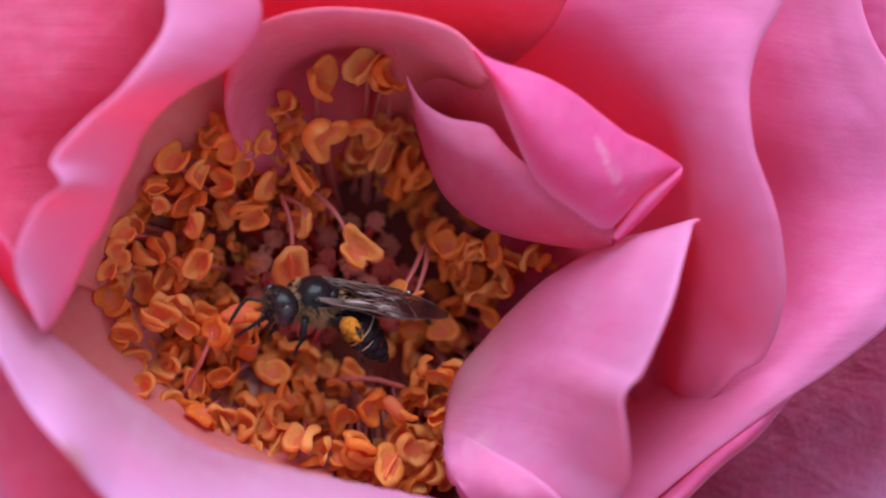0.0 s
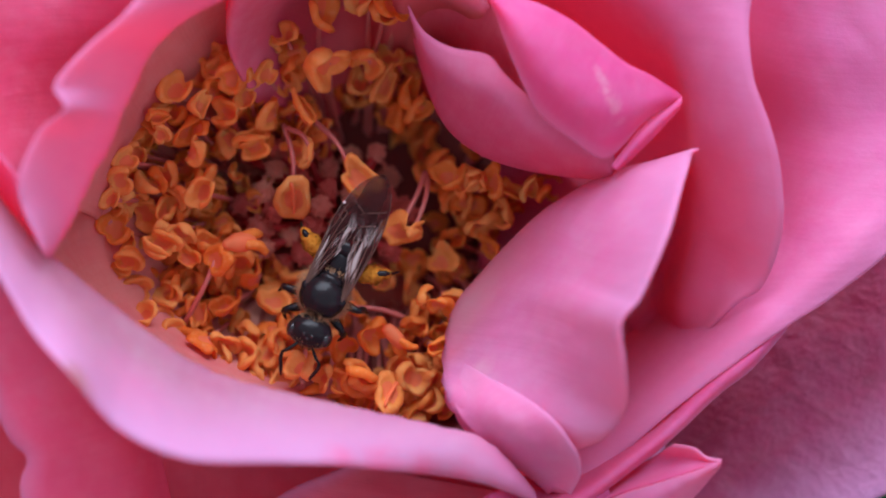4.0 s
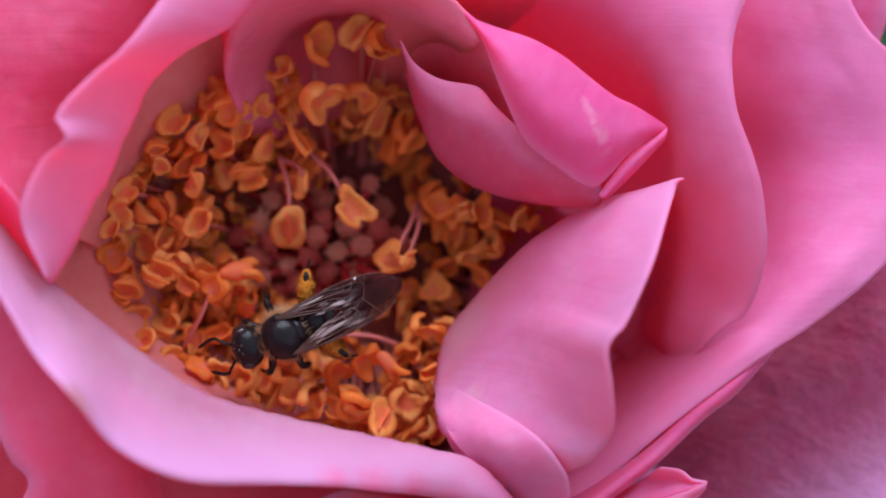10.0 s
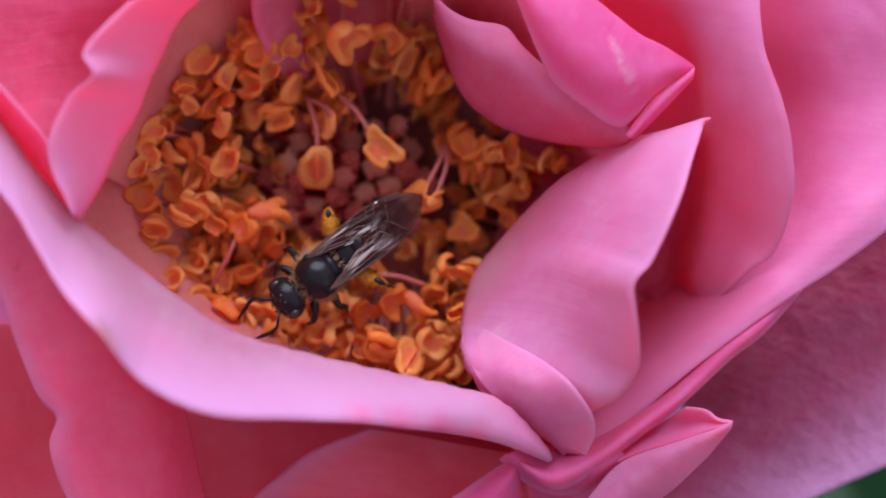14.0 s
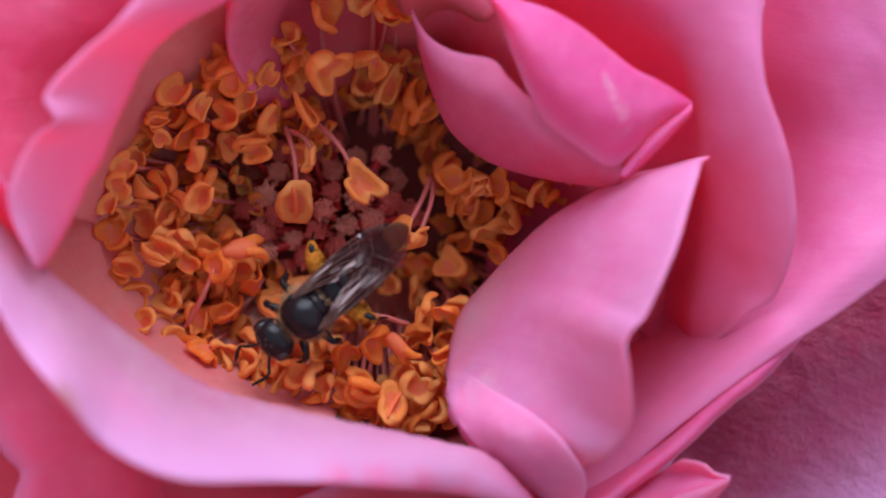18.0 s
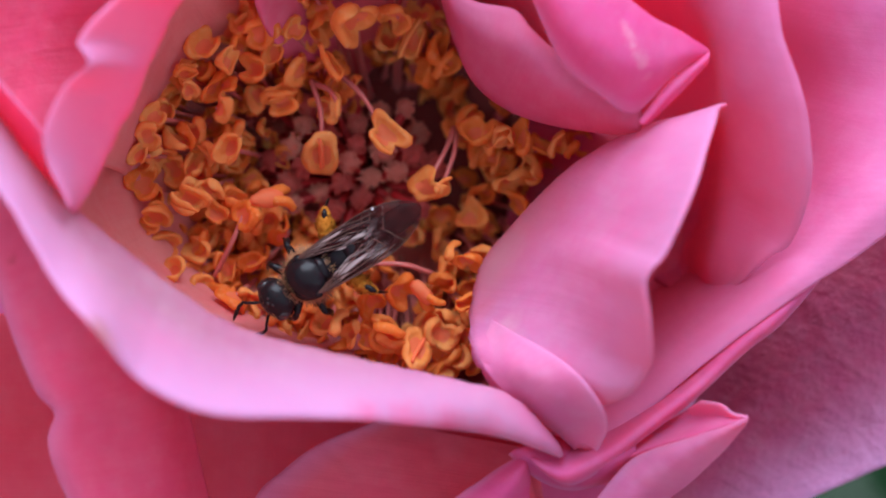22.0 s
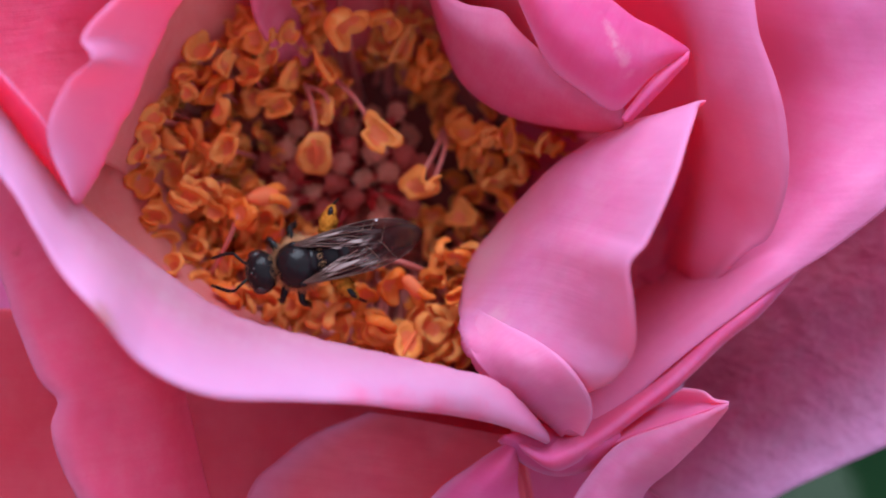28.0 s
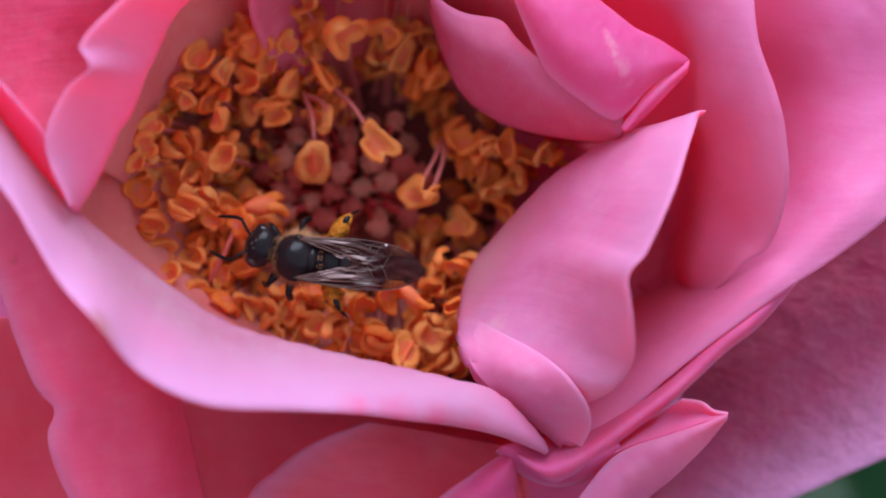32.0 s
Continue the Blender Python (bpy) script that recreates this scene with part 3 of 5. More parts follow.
loft_petal('dusky pink back petal with a pale arched rim',
      [(-9.2, 8.6, -6.0), (-10.0, 10.6, -2.5), (-10.1, 12.0, -0.8), (-9.5, 13.6, 1.4), (-8.2, 14.7, 3.0), (-5.4, 15.3, 4.0), (-2.0, 15.1, 4.2), (0.5, 14.6, 3.6), (1.9, 13.7, 2.8), (2.7, 12.1, 2.8)],
      [(-9.0, 8.2, -6.4), (-9.7, 10.0, -2.8), (-9.7, 11.4, -1.4), (-8.9, 12.9, 0.2), (-7.2, 14.1, 1.2), (-4.9, 14.7, 2.4), (-2.0, 14.6, 3.0), (0.3, 14.0, 2.8), (1.6, 13.2, 2.4), (2.6, 12.1, 2.6)],
      [(-7.6, 8.0, -8.6), (-8.0, 9.6, -6.6), (-8.0, 11.1, -6.0), (-7.4, 12.7, -7.0), (-5.8, 14.0, -8.5), (-3.9, 14.6, -8.0), (-1.9, 14.2, -2.0), (0.3, 13.4, 1.4), (1.5, 12.9, 1.8), (2.5, 12.0, 2.2)],
      [(-7.4, 6.4, -11.4), (-7.6, 7.4, -11.0), (-7.0, 8.0, -11.0), (-6.1, 9.0, -11.0), (-4.9, 9.9, -11.0), (-3.3, 11.0, -10.2), (-1.5, 12.8, -4.0), (0.2, 13.1, -1.0), (1.4, 12.6, 0.5), (2.5, 12.0, 1.5)],
      [(-6.1, 4.6, -13.4), (-6.2, 5.4, -13.2), (-5.7, 6.1, -13.2), (-5.0, 7.4, -13.2), (-3.9, 8.5, -13.2), (-2.3, 9.7, -13.2), (-1.1, 11.0, -11.8), (0.1, 11.9, -8.0), (1.3, 12.2, -4.0), (2.4, 11.9, 0.5)])
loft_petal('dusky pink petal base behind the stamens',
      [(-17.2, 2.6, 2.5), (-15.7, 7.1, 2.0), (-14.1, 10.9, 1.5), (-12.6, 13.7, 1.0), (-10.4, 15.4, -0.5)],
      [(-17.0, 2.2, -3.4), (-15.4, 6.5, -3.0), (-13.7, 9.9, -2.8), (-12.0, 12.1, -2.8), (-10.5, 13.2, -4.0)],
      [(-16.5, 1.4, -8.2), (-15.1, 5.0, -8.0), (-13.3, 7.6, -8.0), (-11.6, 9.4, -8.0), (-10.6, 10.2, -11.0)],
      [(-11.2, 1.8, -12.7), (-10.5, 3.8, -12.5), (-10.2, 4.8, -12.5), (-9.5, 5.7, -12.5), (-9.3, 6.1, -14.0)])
loft_petal('cream and pink petal base beneath the stamens',
      [(-17.8, 2.8, 3.0), (-18.6, 0.3, 3.0), (-17.3, -1.3, 3.0), (-15.3, -3.0, 3.0), (-12.8, -4.6, 3.0), (-9.4, -6.4, 2.4), (-5.0, -7.8, 1.6)],
      [(-17.0, 4.3, -3.5), (-18.0, 1.6, -3.0), (-16.9, -0.7, -3.0), (-15.0, -2.8, -3.0), (-12.4, -4.5, -3.0), (-9.2, -6.1, -3.2), (-5.0, -7.4, -3.6)],
      [(-14.8, 4.2, -6.0), (-15.2, 1.7, -6.0), (-14.4, -0.4, -6.2), (-12.8, -2.2, -6.6), (-11.0, -3.7, -7.0), (-8.4, -5.0, -7.4), (-4.8, -6.0, -7.8)],
      [(-11.6, 3.5, -12.5), (-11.6, 1.9, -12.5), (-11.0, 0.6, -12.5), (-10.0, -0.6, -12.5), (-8.4, -1.9, -12.5), (-6.6, -2.4, -12.9), (-4.4, -2.8, -13.2)])
# cup floor; its colour is darkened to stand for the shade down there
loft_petal('pink petal base under the stamens, cup shade in its colour',
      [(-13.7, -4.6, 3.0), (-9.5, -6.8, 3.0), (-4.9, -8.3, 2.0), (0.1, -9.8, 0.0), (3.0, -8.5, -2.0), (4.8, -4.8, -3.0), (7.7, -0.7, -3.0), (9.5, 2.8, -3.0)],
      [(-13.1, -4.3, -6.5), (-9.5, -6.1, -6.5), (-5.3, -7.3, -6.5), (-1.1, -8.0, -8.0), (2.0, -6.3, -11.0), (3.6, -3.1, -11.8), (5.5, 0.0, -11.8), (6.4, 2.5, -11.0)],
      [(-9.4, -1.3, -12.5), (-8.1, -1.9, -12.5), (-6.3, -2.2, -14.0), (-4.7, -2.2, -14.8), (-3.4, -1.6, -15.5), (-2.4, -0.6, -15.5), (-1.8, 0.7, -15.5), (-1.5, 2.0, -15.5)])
loft_petal('large pink rose petal with a pale wavy rim',
      [(17.0, 18.3, 2.5), (16.7, 15.8, 2.8), (15.5, 13.7, 3.0), (15.0, 11.5, 3.0), (15.2, 8.8, 3.0), (16.1, 6.4, 2.8), (16.7, 4.1, 2.2), (16.9, 1.4, 1.0), (16.3, -1.1, -0.5), (15.2, -2.0, -1.5), (14.0, -3.3, -2.8), (13.0, -4.2, -4.0)],
      [(15.3, 18.3, 2.3), (15.0, 15.9, 2.4), (14.1, 13.7, 2.5), (13.8, 11.6, 2.5), (14.0, 8.9, 2.3), (14.7, 6.5, 2.0), (15.1, 4.1, 1.2), (15.2, 1.4, -0.4), (15.0, -0.6, -1.8), (14.3, -2.0, -2.8), (13.7, -3.4, -3.6), (13.0, -4.3, -4.4)],
      [(11.4, 18.6, 0.6), (11.4, 16.2, 0.4), (11.2, 14.0, 0.2), (11.7, 11.8, 0.0), (12.5, 9.4, -0.4), (13.1, 6.9, -1.0), (13.4, 4.4, -2.2), (13.4, 1.9, -3.4), (13.2, -0.4, -4.4), (12.8, -2.1, -5.0), (12.9, -3.6, -5.3), (12.9, -4.4, -5.0)],
      [(5.7, 19.3, -3.5), (5.6, 16.7, -3.5), (6.8, 14.8, -3.8), (9.1, 12.5, -4.2), (11.2, 10.5, -4.8), (12.5, 8.3, -5.9), (12.8, 5.4, -7.2), (12.7, 2.5, -8.3), (12.5, -0.2, -9.2), (12.1, -2.0, -9.5), (12.5, -3.7, -8.0), (12.8, -4.5, -5.9)],
      [(1.2, 19.1, -8.0), (1.8, 16.9, -8.8), (3.6, 14.6, -9.5), (6.1, 11.9, -10.2), (7.9, 9.8, -11.0), (8.8, 7.7, -11.0), (9.2, 5.0, -11.8), (8.9, 2.5, -11.8), (8.5, 0.7, -11.8), (8.2, -1.2, -11.8), (10.2, -3.2, -10.2), (12.6, -4.7, -6.8)])
loft_petal('deep pink back petal above the arched rim',
      [(-13.6, 19.0, 3.5), (-8.6, 18.5, 3.0), (-3.0, 19.0, 3.0), (3.7, 19.1, 2.5), (7.7, 18.9, 2.0)],
      [(-13.2, 17.9, 0.0), (-9.2, 16.9, -0.5), (-4.0, 16.7, -1.0), (1.1, 16.8, -2.0), (6.2, 15.5, -3.0)],
      [(-12.6, 16.6, -6.5), (-9.6, 16.2, -9.5), (-4.9, 16.4, -11.8), (0.0, 15.7, -11.8), (4.2, 13.9, -9.5)])
loft_petal('broad outer pink petal with a lilac rim',
      [(21.3, 19.7, -2.2), (21.4, 16.5, -2.0), (22.4, 13.8, -2.0), (24.4, 11.9, -2.2), (27.4, 10.6, -3.0), (28.0, 6.6, -2.4), (23.2, 1.1, -1.0), (19.7, -1.7, -0.6), (17.2, -3.3, -0.4), (14.4, -5.3, -0.4), (11.9, -7.2, -0.4), (9.7, -9.1, -0.6), (6.7, -11.6, -0.8), (5.3, -12.4, -1.2)],
      [(19.8, 19.7, -2.5), (19.9, 16.6, -2.4), (20.5, 13.6, -2.3), (21.9, 10.9, -2.1), (23.6, 8.2, -2.2), (23.6, 5.0, -1.6), (20.4, 0.9, -0.8), (17.8, -1.4, -0.6), (15.9, -3.1, -0.6), (13.4, -5.0, -0.8), (11.0, -6.8, -1.0), (9.0, -8.6, -1.2), (6.2, -10.9, -1.3), (5.0, -11.9, -1.6)],
      [(18.3, 19.9, -4.0), (18.3, 16.8, -4.0), (18.0, 13.6, -4.0), (18.2, 10.2, -4.0), (19.1, 6.7, -4.0), (19.0, 3.9, -3.6), (18.0, 1.0, -3.2), (16.3, -1.2, -3.0), (14.6, -2.9, -3.0), (12.6, -4.4, -3.0), (10.6, -6.0, -3.0), (8.6, -7.7, -3.0), (6.0, -10.2, -3.0), (4.8, -11.3, -3.0)],
      [(14.8, 20.9, -9.5), (14.8, 17.5, -9.5), (14.8, 13.9, -9.5), (15.0, 10.3, -9.5), (15.4, 7.0, -10.2), (15.5, 4.0, -11.0), (15.2, 1.3, -11.0), (14.3, -0.5, -11.0), (13.0, -1.8, -11.0), (11.5, -3.0, -11.0), (9.7, -4.2, -11.0), (7.8, -5.4, -11.0), (5.7, -7.2, -11.0), (4.5, -8.4, -11.0)])
loft_petal('pink outer petal with a brownish edge behind the broad petal',
      [(25.3, 22.0, -6.0), (24.8, 18.6, -6.0), (24.7, 16.6, -6.0), (24.8, 14.9, -6.0), (24.3, 13.2, -6.2), (23.6, 11.6, -6.6)],
      [(24.0, 22.0, -6.2), (23.7, 18.6, -6.2), (23.7, 16.6, -6.2), (23.7, 14.8, -6.2), (23.4, 13.1, -6.4), (22.9, 11.4, -6.8)],
      [(20.0, 22.0, -8.6), (20.0, 18.8, -8.6), (20.0, 16.5, -8.6), (20.0, 14.2, -8.6), (20.0, 12.4, -8.6), (20.0, 10.6, -8.6)])
loft_petal('deep pink petal strip with a lilac margin under the broad petal',
      [(18.1, -2.6, -1.4), (15.9, -5.1, -1.0), (14.1, -6.5, -0.8), (11.9, -8.5, -0.4), (10.1, -9.9, 0.0), (8.0, -11.4, 0.4), (6.0, -12.7, 0.8), (5.0, -12.8, 1.0), (3.6, -11.8, 1.4)],
      [(17.8, -2.6, -1.2), (15.4, -4.8, -0.4), (13.5, -6.3, -0.2), (11.3, -8.3, 0.2), (9.4, -9.7, 0.6), (7.4, -11.1, 1.0), (5.7, -12.0, 1.6), (4.7, -12.2, 1.8), (3.4, -11.5, 1.8)],
      [(17.5, -2.7, -2.0), (14.9, -4.7, -2.0), (12.8, -6.3, -2.0), (10.8, -8.1, -2.0), (8.9, -9.5, -1.6), (7.0, -10.7, -1.0), (5.5, -11.3, 0.0), (4.5, -11.4, 0.4), (3.3, -11.3, 0.8)])
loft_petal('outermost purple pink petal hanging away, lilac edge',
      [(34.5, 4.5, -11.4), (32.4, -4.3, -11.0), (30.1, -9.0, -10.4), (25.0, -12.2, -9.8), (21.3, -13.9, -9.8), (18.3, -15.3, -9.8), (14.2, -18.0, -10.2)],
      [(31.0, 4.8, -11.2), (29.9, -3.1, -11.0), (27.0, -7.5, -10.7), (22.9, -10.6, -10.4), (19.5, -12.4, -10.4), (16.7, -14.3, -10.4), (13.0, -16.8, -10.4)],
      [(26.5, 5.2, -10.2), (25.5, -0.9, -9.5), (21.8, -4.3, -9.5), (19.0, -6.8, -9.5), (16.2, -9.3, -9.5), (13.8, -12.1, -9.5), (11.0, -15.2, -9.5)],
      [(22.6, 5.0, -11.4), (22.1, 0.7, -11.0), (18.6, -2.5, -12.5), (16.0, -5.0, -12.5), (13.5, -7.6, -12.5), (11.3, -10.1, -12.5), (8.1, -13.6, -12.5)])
loft_petal('deep pink outer petal beyond the rolled margin',
      [(-24.6, 18.7, 5.0), (-24.5, 14.5, 5.5), (-24.3, 11.1, 6.0), (-24.3, 8.2, 6.0), (-24.3, 5.7, 6.0), (-24.3, 3.4, 6.0), (-24.3, 1.1, 6.0)],
      [(-20.0, 19.2, 2.0), (-20.5, 14.9, 2.0), (-21.0, 11.7, 2.0), (-21.6, 9.0, 2.0), (-22.0, 6.6, 2.5), (-22.2, 4.2, 3.0), (-22.4, 1.8, 3.0)],
      [(-14.6, 19.6, 0.0), (-16.0, 15.2, 0.0), (-17.9, 11.9, 0.0), (-19.5, 9.4, 0.0), (-20.3, 6.9, 0.5), (-20.4, 4.5, 1.0), (-20.7, 2.1, 1.0)],
      [(-10.2, 20.1, -3.0), (-12.2, 15.6, -3.0), (-14.5, 12.2, -3.0), (-17.3, 9.6, -3.0), (-18.1, 7.1, -3.0), (-18.4, 4.6, -3.0), (-18.7, 2.0, -3.0)])
loft_petal('pink left petal with a lilac wavy edge',
      [(-24.5, 2.4, 6.0), (-23.0, -0.3, 5.5), (-21.6, -3.0, 5.0), (-20.8, -5.7, 4.6), (-19.8, -8.1, 4.4), (-18.9, -9.1, 4.6), (-19.3, -10.4, 4.2), (-18.9, -12.3, 3.8), (-17.7, -14.8, 3.4), (-16.7, -17.0, 3.0)],
      [(-23.4, 2.9, 6.0), (-21.9, 0.0, 5.6), (-20.4, -3.0, 5.2), (-19.5, -5.7, 5.0), (-18.5, -7.8, 4.9), (-17.7, -9.1, 4.8), (-17.8, -10.6, 4.5), (-17.4, -12.4, 4.2), (-16.4, -14.7, 3.8), (-15.4, -17.0, 3.4)],
      [(-22.4, 4.0, 6.0), (-20.3, 1.1, 5.5), (-18.3, -2.4, 4.8), (-16.8, -5.4, 4.2), (-15.5, -7.6, 3.6), (-14.7, -9.0, 3.0), (-14.4, -10.7, 2.6), (-14.0, -12.7, 2.2), (-13.5, -15.0, 1.6), (-13.1, -17.3, 1.0)],
      [(-21.5, 4.9, 5.0), (-19.4, 1.7, 3.5), (-17.1, -1.9, 2.5), (-15.0, -5.2, 1.6), (-13.7, -7.5, 0.4), (-13.3, -9.6, -0.6), (-12.9, -11.6, -1.0), (-12.5, -13.7, -1.5), (-12.0, -15.7, -2.0), (-11.5, -17.8, -2.5)])
loft_petal('dark red pink petal low behind the left petal',
      [(-26.6, -4.7, 2.0), (-24.9, -8.6, 2.0), (-23.8, -11.9, 2.0), (-23.2, -16.3, 2.0)],
      [(-23.9, -4.8, -2.0), (-22.7, -8.3, -2.0), (-21.5, -11.7, -2.0), (-20.4, -16.9, -2.0)],
      [(-20.7, -4.9, -5.0), (-18.9, -8.4, -5.0), (-17.7, -12.0, -5.0), (-16.5, -17.3, -5.0)])
loft_petal('deep red pink petal below the front petal',
      [(-15.7, -18.0, -1.5), (-9.9, -18.0, -1.5), (-2.7, -18.0, -2.0), (4.5, -18.0, -2.0)],
      [(-15.7, -14.8, -3.5), (-9.8, -14.5, -3.5), (-2.8, -14.2, -4.0), (4.3, -14.5, -4.0)],
      [(-15.5, -10.9, -6.5), (-9.5, -10.9, -6.5), (-2.9, -11.2, -6.5), (3.8, -12.1, -6.5)],
      [(-15.3, -6.2, -9.5), (-9.1, -7.5, -9.5), (-2.9, -8.7, -9.5), (3.3, -10.5, -9.5)])
loft_petal('red pink petal overlapping below the front petal',
      [(-11.3, -17.6, -1.0), (-10.2, -14.0, -1.6), (-8.8, -12.6, -2.0), (-7.0, -11.3, -2.4), (-4.2, -10.2, -3.0)],
      [(-7.9, -17.6, -1.0), (-6.8, -14.3, -1.8), (-5.4, -12.9, -2.2), (-3.6, -11.7, -2.6), (-1.6, -10.6, -3.2)],
      [(4.2, -17.7, -1.5), (3.9, -14.6, -2.4), (3.6, -13.2, -2.8), (3.4, -12.4, -3.0), (3.1, -11.5, -3.4)])
loft_petal('small magenta petal tip below the knot of petals',
      [(-3.2, -17.1, 0.6), (-0.7, -14.0, 0.8), (1.1, -12.6, 1.0), (2.5, -11.7, 1.2), (3.1, -11.5, 1.2)],
      [(0.1, -17.0, 1.0), (1.4, -14.2, 1.4), (2.4, -13.0, 1.6), (2.9, -12.2, 1.6), (3.2, -11.7, 1.4)],
      [(3.8, -17.2, -0.2), (3.5, -14.3, 0.0), (3.4, -13.4, 0.2), (3.4, -12.6, 0.5), (3.3, -11.8, 0.9)])
loft_petal('pink petal tip with a brownish torn point',
      [(11.7, -8.8, 0.8), (12.6, -8.9, 1.6), (13.1, -9.3, 2.4), (13.7, -9.4, 2.9)],
      [(10.2, -10.1, -1.0), (11.5, -9.9, 0.2), (12.7, -9.6, 1.6), (13.7, -9.5, 2.8)],
      [(6.9, -12.3, 0.0), (8.9, -11.3, 0.8), (11.3, -10.4, 2.0), (13.6, -9.5, 2.8)])
loft_petal('pale pink petal tip turned outward',
      [(5.8, -15.1, 0.2), (6.9, -13.3, 0.6), (8.5, -11.5, 1.2), (11.2, -10.4, 2.2), (13.7, -9.5, 2.9)],
      [(7.5, -15.4, 0.6), (8.5, -13.3, 1.2), (10.2, -11.7, 1.8), (12.0, -10.6, 2.4), (13.6, -9.5, 3.0)],
      [(9.3, -15.8, -0.6), (9.9, -14.1, -0.2), (11.3, -12.7, 0.6), (12.7, -11.1, 1.6), (13.7, -9.6, 2.6)])
loft_petal('magenta pink petal in the knot between the front petals',
      [(2.4, -11.4, 1.0), (3.8, -12.7, 0.2), (5.5, -13.3, -0.2), (7.3, -12.9, -0.4), (9.0, -12.1, -0.8)],
      [(2.9, -11.0, 1.8), (4.2, -11.8, 1.4), (5.5, -12.2, 1.2), (7.0, -11.8, 0.8), (8.6, -11.2, 0.4)],
      [(4.7, -10.7, -0.7), (5.6, -11.0, -0.7), (6.4, -11.0, -0.7), (7.6, -10.7, -1.0), (8.7, -10.2, -1.2)])
loft_petal('dark pink petal base low between the folded petals',
      [(16.3, 8.5, -8.0), (15.5, 3.1, -8.8), (14.7, -1.5, -9.5), (13.8, -6.2, -9.5), (12.5, -9.9, -9.5), (10.2, -13.1, -8.0)],
      [(11.0, 8.7, -10.2), (10.4, 3.8, -10.2), (10.1, -0.6, -10.2), (9.2, -5.0, -10.2), (8.3, -9.3, -10.2), (6.3, -12.3, -8.8)],
      [(3.3, 7.6, -11.8), (3.3, 4.4, -11.8), (2.7, 1.3, -11.8), (2.4, -1.9, -11.8), (1.7, -5.0, -11.8), (0.8, -8.2, -11.8)])
loft_petal('dark pink petal deep below the knot of petals',
      [(-0.4, -19.6, -6.5), (3.2, -19.7, -7.2), (7.8, -19.9, -8.0), (12.5, -19.2, -9.5)],
      [(0.2, -15.3, -8.0), (3.9, -15.1, -8.8), (8.2, -14.8, -9.5), (12.7, -14.1, -11.0)],
      [(1.7, -11.3, -11.0), (4.9, -10.6, -11.0), (8.9, -10.0, -11.0), (12.9, -9.2, -12.5)])

# outer petals that close the flower below
for k, turn in enumerate((95, 150, 205, 262)):
    a = radians(turn)
    c, s = math.cos(a), math.sin(a)
    rails = []
    for r, z, spread in ((36, -17, 15), (31, -14, 16), (20, -15, 11), (5, -19, 3)):
        rails.append([(c * (r - 2.5 * q * q) - s * q * spread, s * (r - 2.5 * q * q) + c * q * spread, z - 1.0 * q * q) for q in (-1, -0.5, 0, 0.5, 1)])
    loft_petal("broad outer pink rose petal spread flat", *rails)

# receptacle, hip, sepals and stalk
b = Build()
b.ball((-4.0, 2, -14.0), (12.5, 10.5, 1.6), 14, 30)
# the receptacle's colour carries the shade at the bottom of the cup
part("receptacle", b.mesh("receptacle", HEARTWOOD, 0.3, 0.8), rose, "red flower centre with the cup's shade in its colour", FLOWER)
b = Build()
b.ball((-1, 0, -21), (4.5, 4.5, 5.0), 12, 20)
part("hip", b.mesh("hip", GREEN, 0.1, 0.5), rose, "green swollen hip below the petals", FLOWER)
for k in range(5):
    a = radians(72 * k + 20)
    c, s = math.cos(a), math.sin(a)
    rails = []
    for r, z, wd in ((22, -23, 0.3), (14, -20, 2.2), (7, -19, 3.2), (2, -19.5, 2.0)):
        rails.append([(c * r - s * q * wd - 1, s * r + c * q * wd, z) for q in (-1, 0, 1)])
    part("sepal", sheet("sepal", rails, GREEN, 0.35, 14, 18), rose, "", FLOWER)
down = FLOWER @ Vector((-0.001, 0, -0.025))
mid = down * 0.55 + Vector((0.012, 0.02, 0))
b = Build()
b.tube([tuple(p / MM) for p in (down, down * 0.85 + Vector((0.0, 0.012, -0.01)), mid, Vector((0.0, 0.004, 0.15)), Vector((0, 0, -0.01)))], [2.0, 1.9, 2.2, 2.8, 3.4], 40, 10)
part("stalk", b.mesh("stalk", GREEN, 0.15, 0.2), rose, "green rose stalk")


def leaflet_mesh(length=42.0, width=26.0):
    n, half = 22, 7
    v, f = [], []
    for i in range(n):
        s = i / (n - 1)
        w = width / 2 * math.sin(math.pi * s ** 0.8) ** 0.75 * (1 + 0.07 * (i % 2)) + 0.15
        for j in range(-half, half + 1):
            q = j / half
            v.append((s * length, q * w, 2.2 * abs(q) ** 1.3 - 3 * s * s + 0.35 * math.cos(j * 1.6 + i * 0.7)))
    row = 2 * half + 1
    for i in range(n - 1):
        for j in range(row - 1):
            a = i * row + j
            f.append((a, a + row, a + row + 1, a + 1))
    m = len(v)
    v += [(x, y, z - 0.25) for x, y, z in v]
    f += [tuple(m + k for k in reversed(q)) for q in list(f)]
    ring = [j for j in range(row)] + [i * row + row - 1 for i in range(1, n)] + [(n - 1) * row + j for j in range(row - 2, -1, -1)] + [i * row for i in range(n - 2, 0, -1)]
    f += [(b2, a2, m + a2, m + b2) for a2, b2 in zip(ring, ring[1:] + ring[:1])]
    return mesh_of("leaflet", v, f, LEAF)


LEAFLET = leaflet_mesh()


